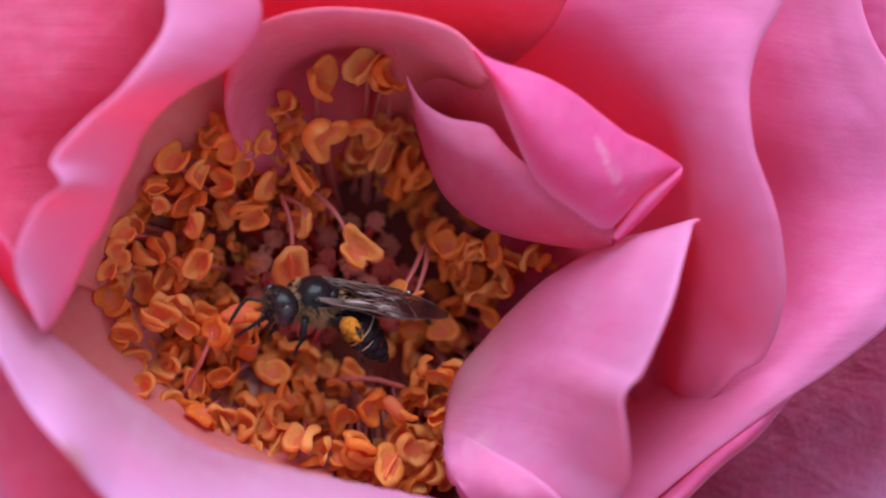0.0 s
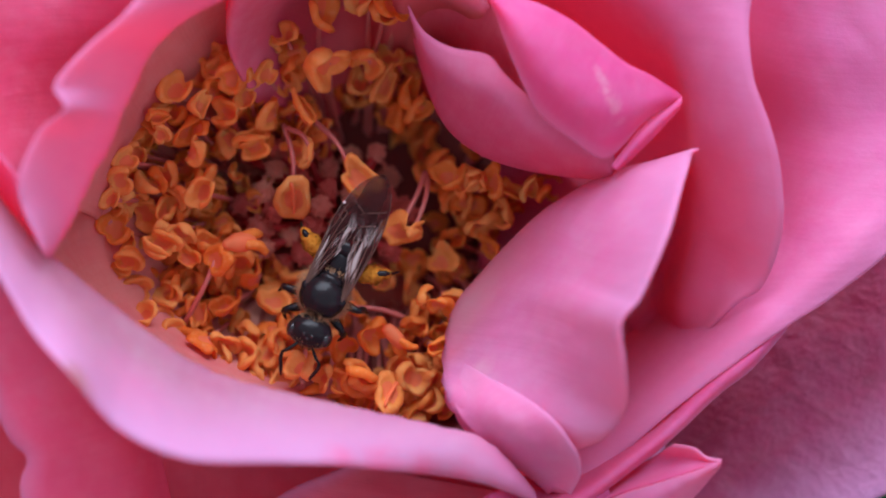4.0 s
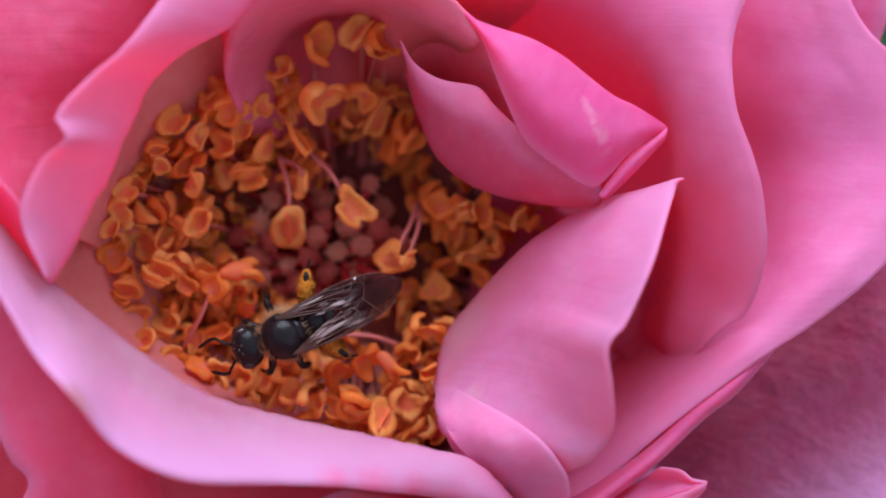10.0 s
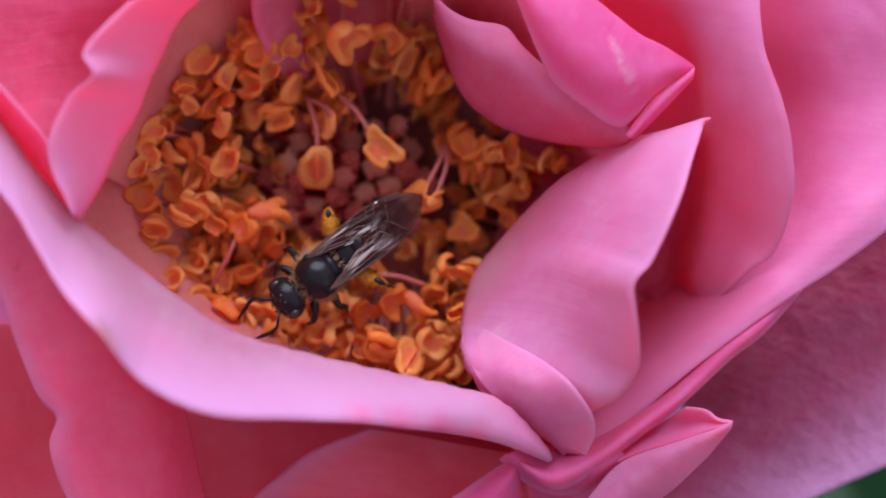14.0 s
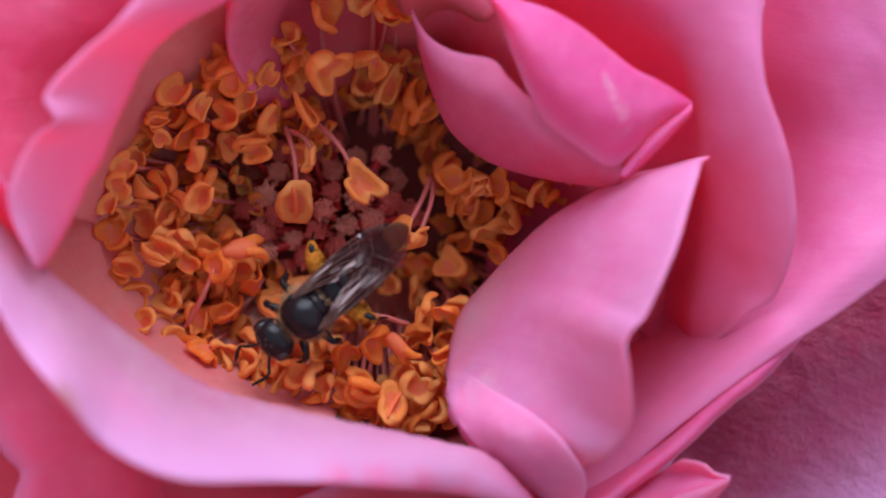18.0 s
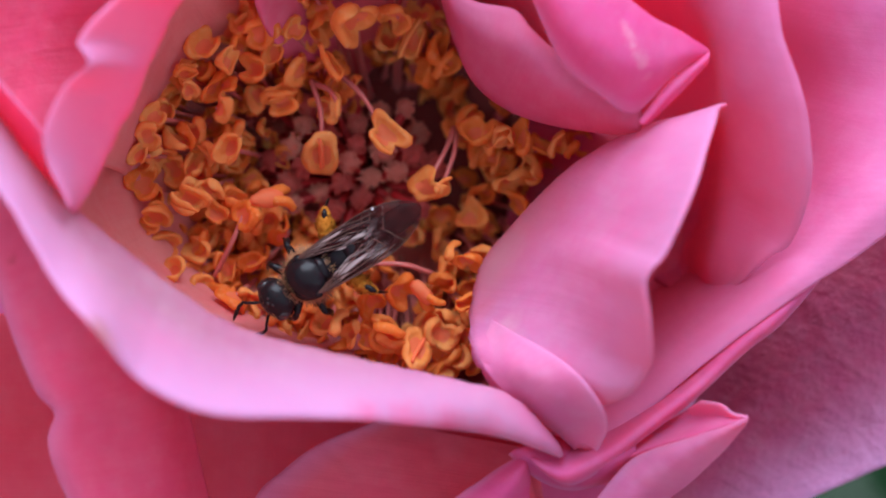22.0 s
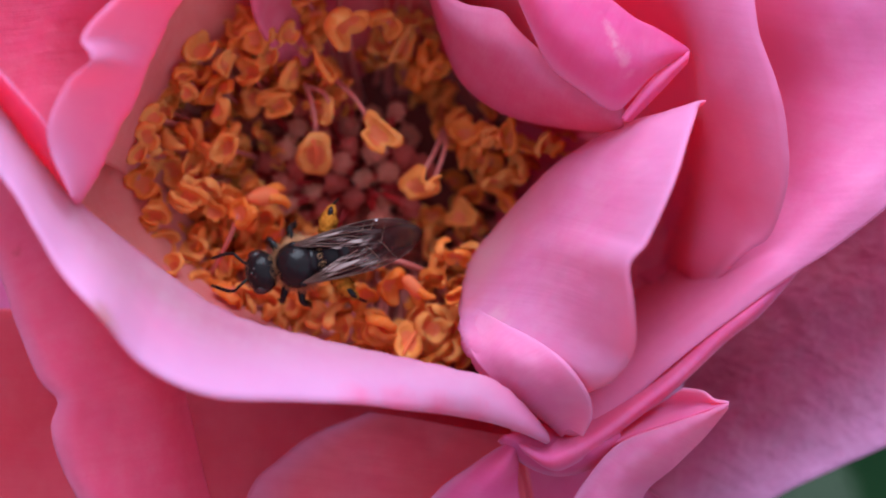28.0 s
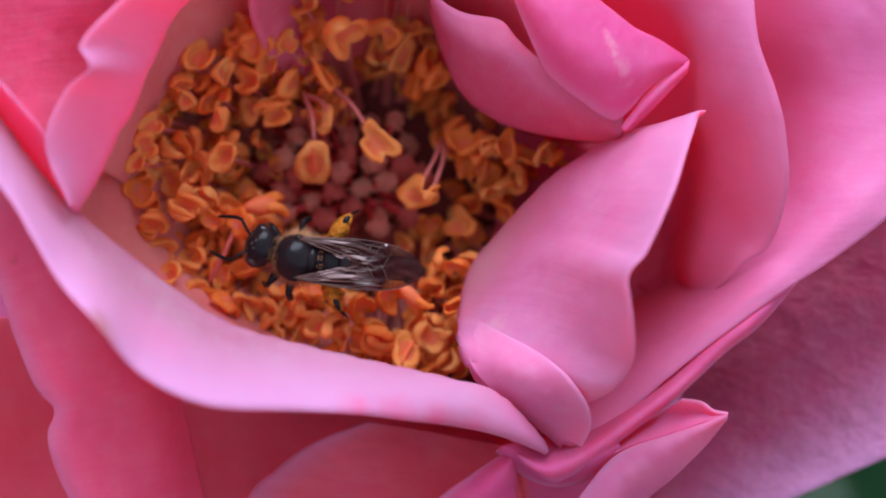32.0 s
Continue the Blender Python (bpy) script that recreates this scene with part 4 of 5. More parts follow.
def rose_leaf(at):
    """A leaf of five leaflets on one midrib; it grows along x."""
    b = Build()
    b.tube([(-30, 0, -6), (0, 0, 0), (40, 0, 2), (62, 0, 0)], [0.9, 0.8, 0.6, 0.4], 14, 6)
    rib = part("leaf", b.mesh("leaf", GREEN), rose, "dark green five-part rose leaf", at)
    for x, turn, s in ((60, 0, 1.1), (42, 62, 0.95), (42, -62, 0.95), (14, 66, 0.8), (14, -66, 0.8)):
        part("leaflet", LEAFLET, rib, "", pose(x * MM, 0, 0.001, 6, 4, turn) @ Matrix.Scale(s, 4))


for x, y, z, rx, ry, rz in ((18, -22, -46, 10, 14, -38), (22, 24, -52, -8, 10, 28), (-30, 30, -60, 0, 12, 140), (-34, -26, -56, 5, 10, 215), (2, -34, -66, 0, 16, 270), (26, -2, -74, 0, 8, -6)):
    rose_leaf(FLOWER @ pose(x * MM, y * MM, z * MM, rx, ry, rz))

# ---- stamens ----
rng = random.Random(7)


def pouch(b, long, wide, fold, roll, notch, arch, lean, r, spare=1.0):
    """A dried, opened anther: two thick rolled lips, left and right, round a thin skin folded along its middle."""
    na = 26
    # across the lip, from the skin on top over the roll to the skin below: share of the radius, height in rolls
    across = ((0.30, 0.10), (0.54, 0.14), (0.64, 0.60), (0.74, 1.30), (0.88, 1.75), (1.02, 1.55), (1.11, 0.85), (1.12, 0.0), (1.02, -0.65), (0.8, -0.7), (0.5, -0.4), (0.3, -0.3))
    left, right = (radians(fold + r.uniform(-16, 16)) for k in range(2))
    ph, twist = [r.uniform(0, 6) for k in range(4)], r.uniform(-0.5, 0.5)
    points = [(0, 0.03)] + [p for p in across] + [(0, -0.06)]
    out = []
    for n, (q, h) in enumerate(points):
        for k in range(na if q else 1):
            a = 2 * math.pi * k / na
            ca, sa = math.cos(a), math.sin(a)
            # the lips fade out at the foot and at the tip
            lip = max(0.0, 1 - math.exp(-(sa / 0.5) ** 2)) * (1.0 if sa > 0 else spare)
            swell = 1 + 0.16 * math.sin(3 * a + ph[0]) + 0.10 * math.sin(5 * a + ph[1])
            edge = 1 - notch * math.exp(-((a - math.pi) / 0.55) ** 2) - 0.9 * notch * math.exp(-((min(a, 2 * math.pi - a)) / 0.35) ** 2)
            edge *= 1 + 0.12 * math.sin(2 * a + ph[2]) + 0.06 * math.sin(3 * a + ph[3])
            edge *= 1.0 if sa > 0 else 0.6 + 0.4 * spare
            x, y = long * q * ca * edge, wide * q * sa * edge
            z = h * roll * (0.22 + 0.78 * lip) * swell
            phi = (left if y > 0 else right) * min(1.0, abs(y) / wide * 1.6)
            yy, z = y * math.cos(phi) - math.copysign(z * math.sin(phi), y) * 0.6, abs(y) * math.sin(phi) + z * math.cos(phi)
            # curl along its length, and a slight twist
            c = x * arch
            x, z = x * (1 - 0.35 * c * c), z + arch * x * x
            tw = lean + twist * x
            out.append((x, yy * math.cos(tw) - z * math.sin(tw), yy * math.sin(tw) + z * math.cos(tw)))
    faces, slots, rings = [], [], len(across)
    for k in range(na):
        m = (k + 1) % na
        faces.append((0, 1 + k, 1 + m))
        slots.append(1)
        for i in range(rings - 1):
            u, w = 1 + i * na, 1 + (i + 1) * na
            faces.append((u + k, w + k, w + m, u + m))
            slots.append(0 if 1 <= i <= 8 else 1)
        u = 1 + (rings - 1) * na
        faces.append((len(out) - 1, u + m, u + k))
        slots.append(1)
    b.f += [tuple(v + b.count for v in face) for face in faces]
    b.slots += slots
    b.v.append(np.array(out))
    b.count += len(out)


def anther_mesh(kind, seed):
    """An anther about one millimetre long."""
    r = random.Random(seed)
    b = Build()
    j = lambda s: r.uniform(-s, s)
    if kind == 0:
        pouch(b, 0.44 + j(0.05), 0.42 + j(0.06), 8 + j(18), 0.125, 0.36 + j(0.16), 0.6 + j(0.6), j(0.3), r, 0.9 + j(0.12))
    elif kind == 1:
        pouch(b, 0.52 + j(0.04), 0.42 + j(0.05), 14 + j(20), 0.145, 0.28 + j(0.12), 0.8 + j(0.6), r.choice((-1, 1)) * (0.4 + j(0.4)), r, 0.22 + j(0.2))
    elif kind == 2:
        pouch(b, 0.54, 0.44, -14, 0.09, 0.10, -0.15, 0.0, r)
        b.slot = 1
        b.tube([(-0.5, 0, 0.06), (0, 0, 0.11), (0.36, 0, 0.07)], [0.05, 0.07, 0.04], 8, 6)
    elif kind == 5:
        pouch(b, 0.50 + j(0.05), 0.40 + j(0.05), 22 + j(24), 0.13, 0.32 + j(0.14), 0.6 + j(0.7), j(0.7), r, 0.6 + j(0.3))
    elif kind == 3:
        pouch(b, 0.46, 0.44, -34 + j(12), 0.10, 0.42, -0.3 + j(0.3), j(0.3), r, 0.9)
    else:
        b.slot = 1
        b.tube([(-0.5, 0, -0.05), (-0.1, 0.02, 0.05), (0.2, 0, 0.05)], [0.14, 0.22, 0.24, 0.18], 14, 9)
        b.slot = 0
        for side in (-1, 1):
            b.tube([(0.0, side * 0.12, 0.12), (0.3, side * 0.2, 0.12), (0.5, side * 0.3, 0.02)], [0.13, 0.14, 0.08], 10, 8)
    return b.mesh("anther", ANTHER, 0.06, 1.7 + seed % 3, ANTHER_SKIN)


ANTHERS = {k: [anther_mesh(k, 11 * k + s) for s in range(14)] for k in range(6)}
HEART = np.array((-4.0, 2.0, -13.6))


def stamen(x, y, z, turn, size, kind, fx=None, fy=0, fz=0, tilt=55):
    """One stamen: a thin pink filament from the flower's heart, and its anther."""
    tip = np.array((x, y, z))
    out = tip - HEART
    flat = math.hypot(out[0], out[1]) + 1e-6
    foot = HEART + np.array((out[0] / flat * 5.0, out[1] / flat * 4.0, 0)) * min(1.0, flat / 6)
    way = (foot + tip) / 2 + np.array((out[0] / flat * 0.8 + rng.uniform(-0.5, 0.5), out[1] / flat * 0.8 + rng.uniform(-0.5, 0.5), -0.4))
    if fx is not None:
        foot = np.array((fx, fy, fz))
        way = (foot + tip) / 2 + np.array((0.25, 0.25, 0.5))
    b = Build()
    b.tube([foot, way, tip - np.array((0, 0, 0.15))], [0.15, 0.13, 0.11], 10, 6)
    fil = part("stamen", b.mesh("stamen", FILAMENT), rose, "", FLOWER)
    at = pose(x * MM, y * MM, z * MM, rng.uniform(-tilt, tilt), rng.uniform(-tilt, tilt), turn) @ Matrix.Diagonal((size * 0.94, size * 0.94, size * 0.94, 1))
    part("anther", rng.choice(ANTHERS[kind]), fil, "", at)


def stamen_group(rows):
    for row in rows:
        stamen(*row)


stamen_group([
    (-5.2, 10.1, -3.7, 78, 3.1, 1), (-5.8, 12.8, -5.0, 115, 2.9, 0), (-3.2, 13.3, -5.0, 55, 2.6, 5),
    (-1.9, 13.0, -4.2, 75, 2.6, 5), (-3.2, 10.4, -6.0, 20, 2.5, 0), (-10.2, 9.3, -4.5, -15, 2.2, 1),
    (-8.4, 9.5, -5.0, 60, 1.7, 1), (-6.7, 7.6, -5.0, 120, 2.2, 5), (-14.2, 9.7, -4.5, -20, 1.7, 1),
    (-12.9, 8.6, -4.5, 60, 2.4, 1), (-12.0, 7.8, -4.9, 80, 1.9, 1), (-10.4, 7.5, -5.1, 0, 2.2, 5),
    (-9.3, 8.3, -5.1, 90, 1.7, 1), (-9.2, 6.0, -5.5, 20, 2.2, 5), (-14.0, 7.2, -4.1, 20, 1.5, 1)])
stamen_group([
    (-9.2, 6.0, -5.5, 20, 2.2, 5), (-14.0, 7.2, -4.1, 20, 1.5, 1), (-13.8, 6.4, -4.3, -50, 1.3, 1),
    (-12.2, 5.5, -3.1, 70, 2.1, 3), (-11.3, 3.4, -3.7, 65, 2.3, 5), (-16.1, 5.0, -4.0, 30, 2.0, 0),
    (-15.0, 5.5, -4.9, 70, 1.7, 1), (-13.6, 4.3, -5.0, 100, 2.0, 0), (-6.1, 5.5, -5.1, 80, 1.7, 1, -7.7, 7.0, -6.8),
    (-3.9, 4.1, -4.9, -42, 2.6, 1, -6.2, 7.4, -6.5), (-7.1, 3.2, -5.5, -90, 2.4, 2, -7.7, 7.1, -6.6), (-2.5, 9.2, -12.5, 60, 2.7, 0),
    (-1.0, 9.1, -11.0, 55, 1.8, 1), (-1.4, 7.3, -12.0, 80, 2.6, 0), (-0.1, 6.9, -11.0, 60, 1.8, 1)])
stamen_group([
    (-1.4, 7.3, -12.0, 80, 2.6, 0), (-0.1, 6.9, -11.0, 60, 1.8, 1), (-0.5, 5.9, -12.5, 50, 2.7, 0),
    (-2.1, 10.5, -8.0, 70, 2.3, 1), (-4.9, 9.0, -12.0, 80, 2.1, 1), (-15.3, 4.2, -5.3, 60, 2.0, 1),
    (-13.3, 7.5, -5.5, 60, 1.7, 0), (-11.3, 8.6, -5.5, 20, 1.7, 1), (-1.8, 9.7, -13.0, 50, 2.4, 1),
    (2.7, 4.4, -6.0, 95, 2.1, 5), (5.0, 3.9, -6.4, 80, 1.8, 1), (5.7, 3.6, -6.2, 60, 1.4, 1),
    (4.1, 3.5, -6.8, -30, 1.6, 1), (0.8, 3.5, -9.5, 70, 1.9, 1), (1.7, 2.6, -10.0, 30, 2.2, 0)])
stamen_group([
    (0.8, 3.5, -9.5, 70, 1.9, 1), (1.7, 2.6, -10.0, 30, 2.2, 0), (0.4, -0.2, -8.8, -62, 2.4, 1),
    (2.6, 2.1, -7.6, -20, 2.2, 0), (4.1, 2.2, -7.2, -50, 2.1, 1), (-0.2, 4.3, -10.0, 70, 1.9, 0),
    (1.3, 1.4, -10.2, 20, 2.2, 5), (3.2, 0.6, -8.2, -30, 1.9, 1), (-0.6, -1.9, -4.9, 70, 1.8, 1),
    (0.3, -2.1, -4.7, -70, 1.7, 1), (-0.0, -4.3, -4.1, 5, 1.7, 5), (-1.8, 1.5, -5.1, 30, 2.6, 3, -0.3, 4.7, -8.0),
    (-16.1, 1.5, -4.5, 25, 2.3, 1), (-15.6, -0.1, -4.3, -35, 1.9, 1), (-13.8, 0.8, -3.7, -40, 2.4, 5)])
stamen_group([
    (-15.6, -0.1, -4.3, -35, 1.9, 1), (-13.8, 0.8, -3.7, -40, 2.4, 5), (-12.7, 1.5, -4.1, -60, 2.1, 0),
    (-12.5, 0.0, -4.5, -30, 1.8, 1), (-10.9, 0.1, -3.1, 50, 2.2, 3, -12.6, -3.1, -5.0), (-9.5, 0.9, -3.5, 0, 2.3, 4),
    (-14.5, -2.8, -3.5, -15, 2.2, 0), (-16.2, -0.8, -4.9, 40, 2.1, 5), (-15.0, -1.6, -5.0, 10, 2.1, 1),
    (-13.1, -1.3, -5.5, 70, 2.0, 5), (-11.3, -3.9, -3.7, -50, 2.2, 3), (-13.2, -3.8, -4.5, 10, 1.8, 1),
    (-9.3, -4.8, -4.9, 20, 2.1, 0), (-6.4, -5.4, -3.3, 70, 2.1, 1), (-3.7, -5.7, -3.3, -18, 2.5, 0)])
stamen_group([
    (-6.4, -5.4, -3.3, 70, 2.1, 1), (-3.7, -5.7, -3.3, -18, 2.5, 0), (-4.6, -6.3, -4.1, -30, 1.8, 1),
    (-2.1, -6.6, -3.5, 60, 2.2, 2), (-3.2, -3.5, -4.1, -40, 2.2, 5), (-1.7, -3.9, -3.9, -40, 1.9, 4),
    (-4.3, -4.2, -4.9, 80, 2.1, 1), (-5.4, -6.1, -4.1, 20, 1.7, 1), (-8.1, -4.3, -5.1, 60, 1.8, 5),
    (-1.0, -6.0, -4.7, 70, 2.1, 0), (-3.1, -7.4, -4.9, 40, 1.8, 1), (-7.4, -5.1, -5.1, -30, 1.8, 0),
    (-10.6, -2.6, -5.5, 30, 1.8, 5), (2.0, 3.0, -8.5, 60, 2.0, 0), (3.7, 3.0, -8.0, 60, 1.7, 5)])
stamen_group([
    (2.0, 3.0, -8.5, 60, 2.0, 0), (3.7, 3.0, -8.0, 60, 1.7, 5), (-17.0, -1.3, -5.5, 60, 1.7, 0),
    (-0.5, -3.1, -5.9, 30, 2.0, 5), (-1.6, -5.3, -5.5, 60, 1.7, 1), (-0.9, 1.6, -5.3, 60, 1.4, 1, -0.2, 4.5, -8.0),
    (-5.0, -2.4, -5.5, 0, 1.1, 1, -1.4, -2.9, -6.2), (-15.3, 5.0, -3.0, 60, 1.7, 1), (-15.7, 4.1, -3.0, 20, 1.7, 0),
    (-16.0, 3.1, -3.0, 70, 1.6, 5), (-0.5, -7.2, -5.7, 40, 2.0, 0), (0.1, -6.0, -5.5, 70, 2.0, 1),
    (-1.3, -7.7, -5.9, 10, 1.9, 5), (-1.8, -8.2, -6.3, 80, 1.9, 1), (0.3, -4.9, -6.1, -40, 1.9, 0)])
stamen_group([
    (-1.8, -8.2, -6.3, 80, 1.9, 1), (0.3, -4.9, -6.1, -40, 1.9, 0), (-0.7, -8.8, -6.5, 30, 2.0, 5),
    (-2.6, -8.1, -5.9, 60, 1.7, 0), (-4.2, -7.6, -5.7, -20, 1.8, 5)])

# the cluster under the folded inner petal
stamen_group([
    (-2.5, 12.6, -5.4, 70, 2.5, 1), (-2.5, 9.2, -8.2, 60, 2.4, 5), (-1.3, 8.5, -8.0, 100, 2.4, 1),
    (-1.6, 7.5, -8.8, 75, 2.2, 0), (-0.8, 8.0, -7.6, 50, 2.2, 5),
    (0.6, 5.3, -8.4, 60, 2.1, 1), (-3.7, 9.2, -9.2, 85, 2.4, 0),
    (-13.0, -3.9, -5.6, 20, 2.2, 0), (-12.0, -4.6, -5.8, 70, 2.1, 1), (-10.8, -5.2, -5.6, 35, 2.2, 5),
    (-9.6, -5.6, -5.9, 110, 2.1, 0), (-8.6, -6.0, -5.6, 60, 2.2, 1), (-7.4, -6.5, -6.0, 15, 2.1, 5),
    (0.0, -7.2, -5.6, 70, 2.1, 0), (0.7, -7.6, -6.0, 20, 2.1, 1), (1.2, -6.4, -5.8, 80, 2.0, 5), (-0.6, -8.0, -5.8, 45, 2.1, 1),
    (0.9, 4.3, -6.8, 40, 2.2, 5), (1.9, 4.0, -6.2, 100, 2.1, 0), (3.3, 4.0, -6.0, 60, 2.1, 1),
    (-14.7, 2.5, -5.4, 20, 2.2, 0), (-15.2, 3.2, -4.8, 70, 2.0, 1), (-13.6, 2.2, -5.0, 45, 2.1, 5)])

# a row that lies against the front petal
stamen_group([
    (-16.0, -0.4, -5.4, 14, 1.9, 5), (-15.3, -1.7, -5.3, 171, 2.2, 5), (-13.8, -3.0, -5.1, 155, 1.9, 1),
    (-12.3, -3.8, -5.4, 163, 2.1, 5), (-10.9, -4.8, -5.0, 113, 2.1, 0), (-9.8, -5.4, -5.3, 93, 2.1, 5),
    (-8.7, -5.8, -5.3, 108, 2.3, 1), (-7.5, -6.2, -5.0, 60, 2.0, 1), (-6.4, -6.5, -4.9, 34, 2.1, 5),
    (-5.1, -6.9, -5.4, 172, 2.1, 1), (-13.3, -1.7, -5.2, 134, 2.3, 5), (-11.8, -2.7, -5.2, 90, 2.0, 1),
    (-10.4, -4.1, -4.7, 102, 2.2, 1), (-8.3, -4.8, -5.1, 63, 2.1, 1), (-3.7, -7.3, -5.0, 90, 2.2, 1),
    (-2.3, -7.5, -5.3, 118, 2.0, 1)])

# the lower, half hidden stamens
made = 0
while made < 215:
    a, r = rng.uniform(0, 2 * math.pi), rng.uniform(0.42, 1.04)
    r = r if math.cos(a) < 0.3 else rng.uniform(0.28, 1.0)
    x, y = -4.2 + 11.8 * r * math.cos(a), 2.2 + 9.6 * r * math.sin(a)
    if x > 2 and y < -3 or x < -13 and y < -2.5 or math.hypot((x + 3.4) / 1.5, (y - 5.6) / 1.5) < 1:
        continue
    if -5 < x < 3.2 and 0.5 < y < 8 and rng.random() < 0.6:
        made += 1
        continue
    if math.hypot((x - -1.8) / 1.8, (y - 2.5) / 2.6) < 1:
        made += 1
        continue
    low = 2.6 if x > -5 and y > -1 else 0.0
    stamen(x, y, rng.uniform(-11.0, -7.2) - low, rng.uniform(0, 360), rng.uniform(1.5, 2.0), rng.choice((0, 5, 1, 1, 0, 3)), tilt=70)
    made += 1

# a fringe of stamens that leans against the petal bases
for k in range(84):
    a = radians(rng.uniform(104, 206))
    r = rng.uniform(0.62, 1.07)
    stamen(-4.2 + 12.2 * r * math.cos(a), 2.2 + 9.8 * r * math.sin(a), rng.uniform(-8.8, -4.7), rng.uniform(0, 360), rng.uniform(1.8, 2.3), rng.choice((0, 5, 1, 3)), tilt=65)

# the crowd of stamens along the front petal
for k in range(110):
    a = radians(rng.uniform(182, 324))
    r = rng.uniform(0.5, 0.98)
    x, y = -4.2 + 12.0 * r * math.cos(a), 2.2 + 10.2 * r * math.sin(a)
    if math.hypot((x + 3.0) / 2.9, (y + 2.2) / 2.3) < 1:
        continue
    stamen(x, y, rng.uniform(-9.4, -5.7), rng.uniform(0, 360), rng.uniform(1.8, 2.3), rng.choice((0, 5, 1, 3)), tilt=65)

# ---- pistils in the middle ----
STIGMAS = []
for seed in range(4):
    r = random.Random(40 + seed)
    b = Build()
    def lumps(v, seed=seed):
        out = v.copy()
        for k, p in enumerate(v):
            q = Vector(p) * 2.6 + Vector((seed * 7.0, 0, 0))
            out[k] = p * (0.8 + 0.42 * noise.noise(q) + 0.26 * noise.noise(q * 2.6))
        return out
    b.ball((0, 0, 0.0), (0.74, 0.7, 0.5), 14, 20, lumps)
    # papillae
    for q in range(120):
        d = Vector((r.gauss(0, 1), r.gauss(0, 1), abs(r.gauss(0, 0.9)) - 0.15)).normalized()
        w = r.uniform(0.8, 1.1) * (0.92 + 0.5 * noise.noise(d * 2.6 + Vector((seed * 7.0, 0, 0))))
        b.ball((d.x * 0.72 * w, d.y * 0.68 * w, d.z * 0.5 * w), [r.uniform(0.06, 0.13)] * 3, 4, 6)
    STIGMAS.append(b.mesh("stigma", STIGMA, 0.03, 6.0))
for k in range(40):
    a, q = k * 2.4, 4.7 * math.sqrt((k + 0.5) / 40)
    x, y, z = -6.4 + q * math.cos(a) * 1.15, 2.9 + q * math.sin(a) * 0.85, -8.6 - 0.07 * q * q + rng.uniform(-1.5, 1.3)
    b = Build()
    b.tube([(-5 + (x + 5) * 0.6, 2 + (y - 2) * 0.6, -13.6), ((x - 5) / 2, (y + 2) / 2, -9.8), (x, y, z)], [0.3, 0.26, 0.24], 8, 6)
    style = part("pistil", b.mesh("pistil", STYLE), rose, "", FLOWER)
    part("stigma", STIGMAS[k % 4], style, "", pose(x * MM, y * MM, z * MM, rng.uniform(-15, 15), rng.uniform(-15, 15), rng.uniform(0, 360)) @ Matrix.Scale(rng.uniform(0.72, 1.02), 4))

# ---- the bee: x forward, y to its left, z up its back; the origin lies in the thorax ----
# a little over nine millimetres from head to wing tip
bee = tagged(new("bee"), "small glossy black bee with yellow pollen loads on its hind legs", "bee")


def fur(b, centre, size, count, length, r, where):
    """Short hairs standing out of an ellipsoid."""
    done = 0
    while done < count:
        d = Vector((r.gauss(0, 1), r.gauss(0, 1), r.gauss(0, 1))).normalized()
        if not where(d):
            continue
        p = np.array(centre) + np.array(d) * np.array(size)
        tip = p + (np.array(d) + np.array((r.uniform(-0.5, 0.1), r.uniform(-0.4, 0.4), r.uniform(-0.4, 0.4)))) * length * r.uniform(0.6, 1.2)
        side = np.cross(tip - p, (0.3, 0.5, 0.8))
        side = side / (np.linalg.norm(side) + 1e-9) * 0.016
        up = np.cross(tip - p, side)
        up = up / (np.linalg.norm(up) + 1e-9) * 0.014
        b.add([p + side, p - side, p + up, tip], [(0, 1, 3), (1, 2, 3), (2, 0, 3)])
        done += 1
    return b


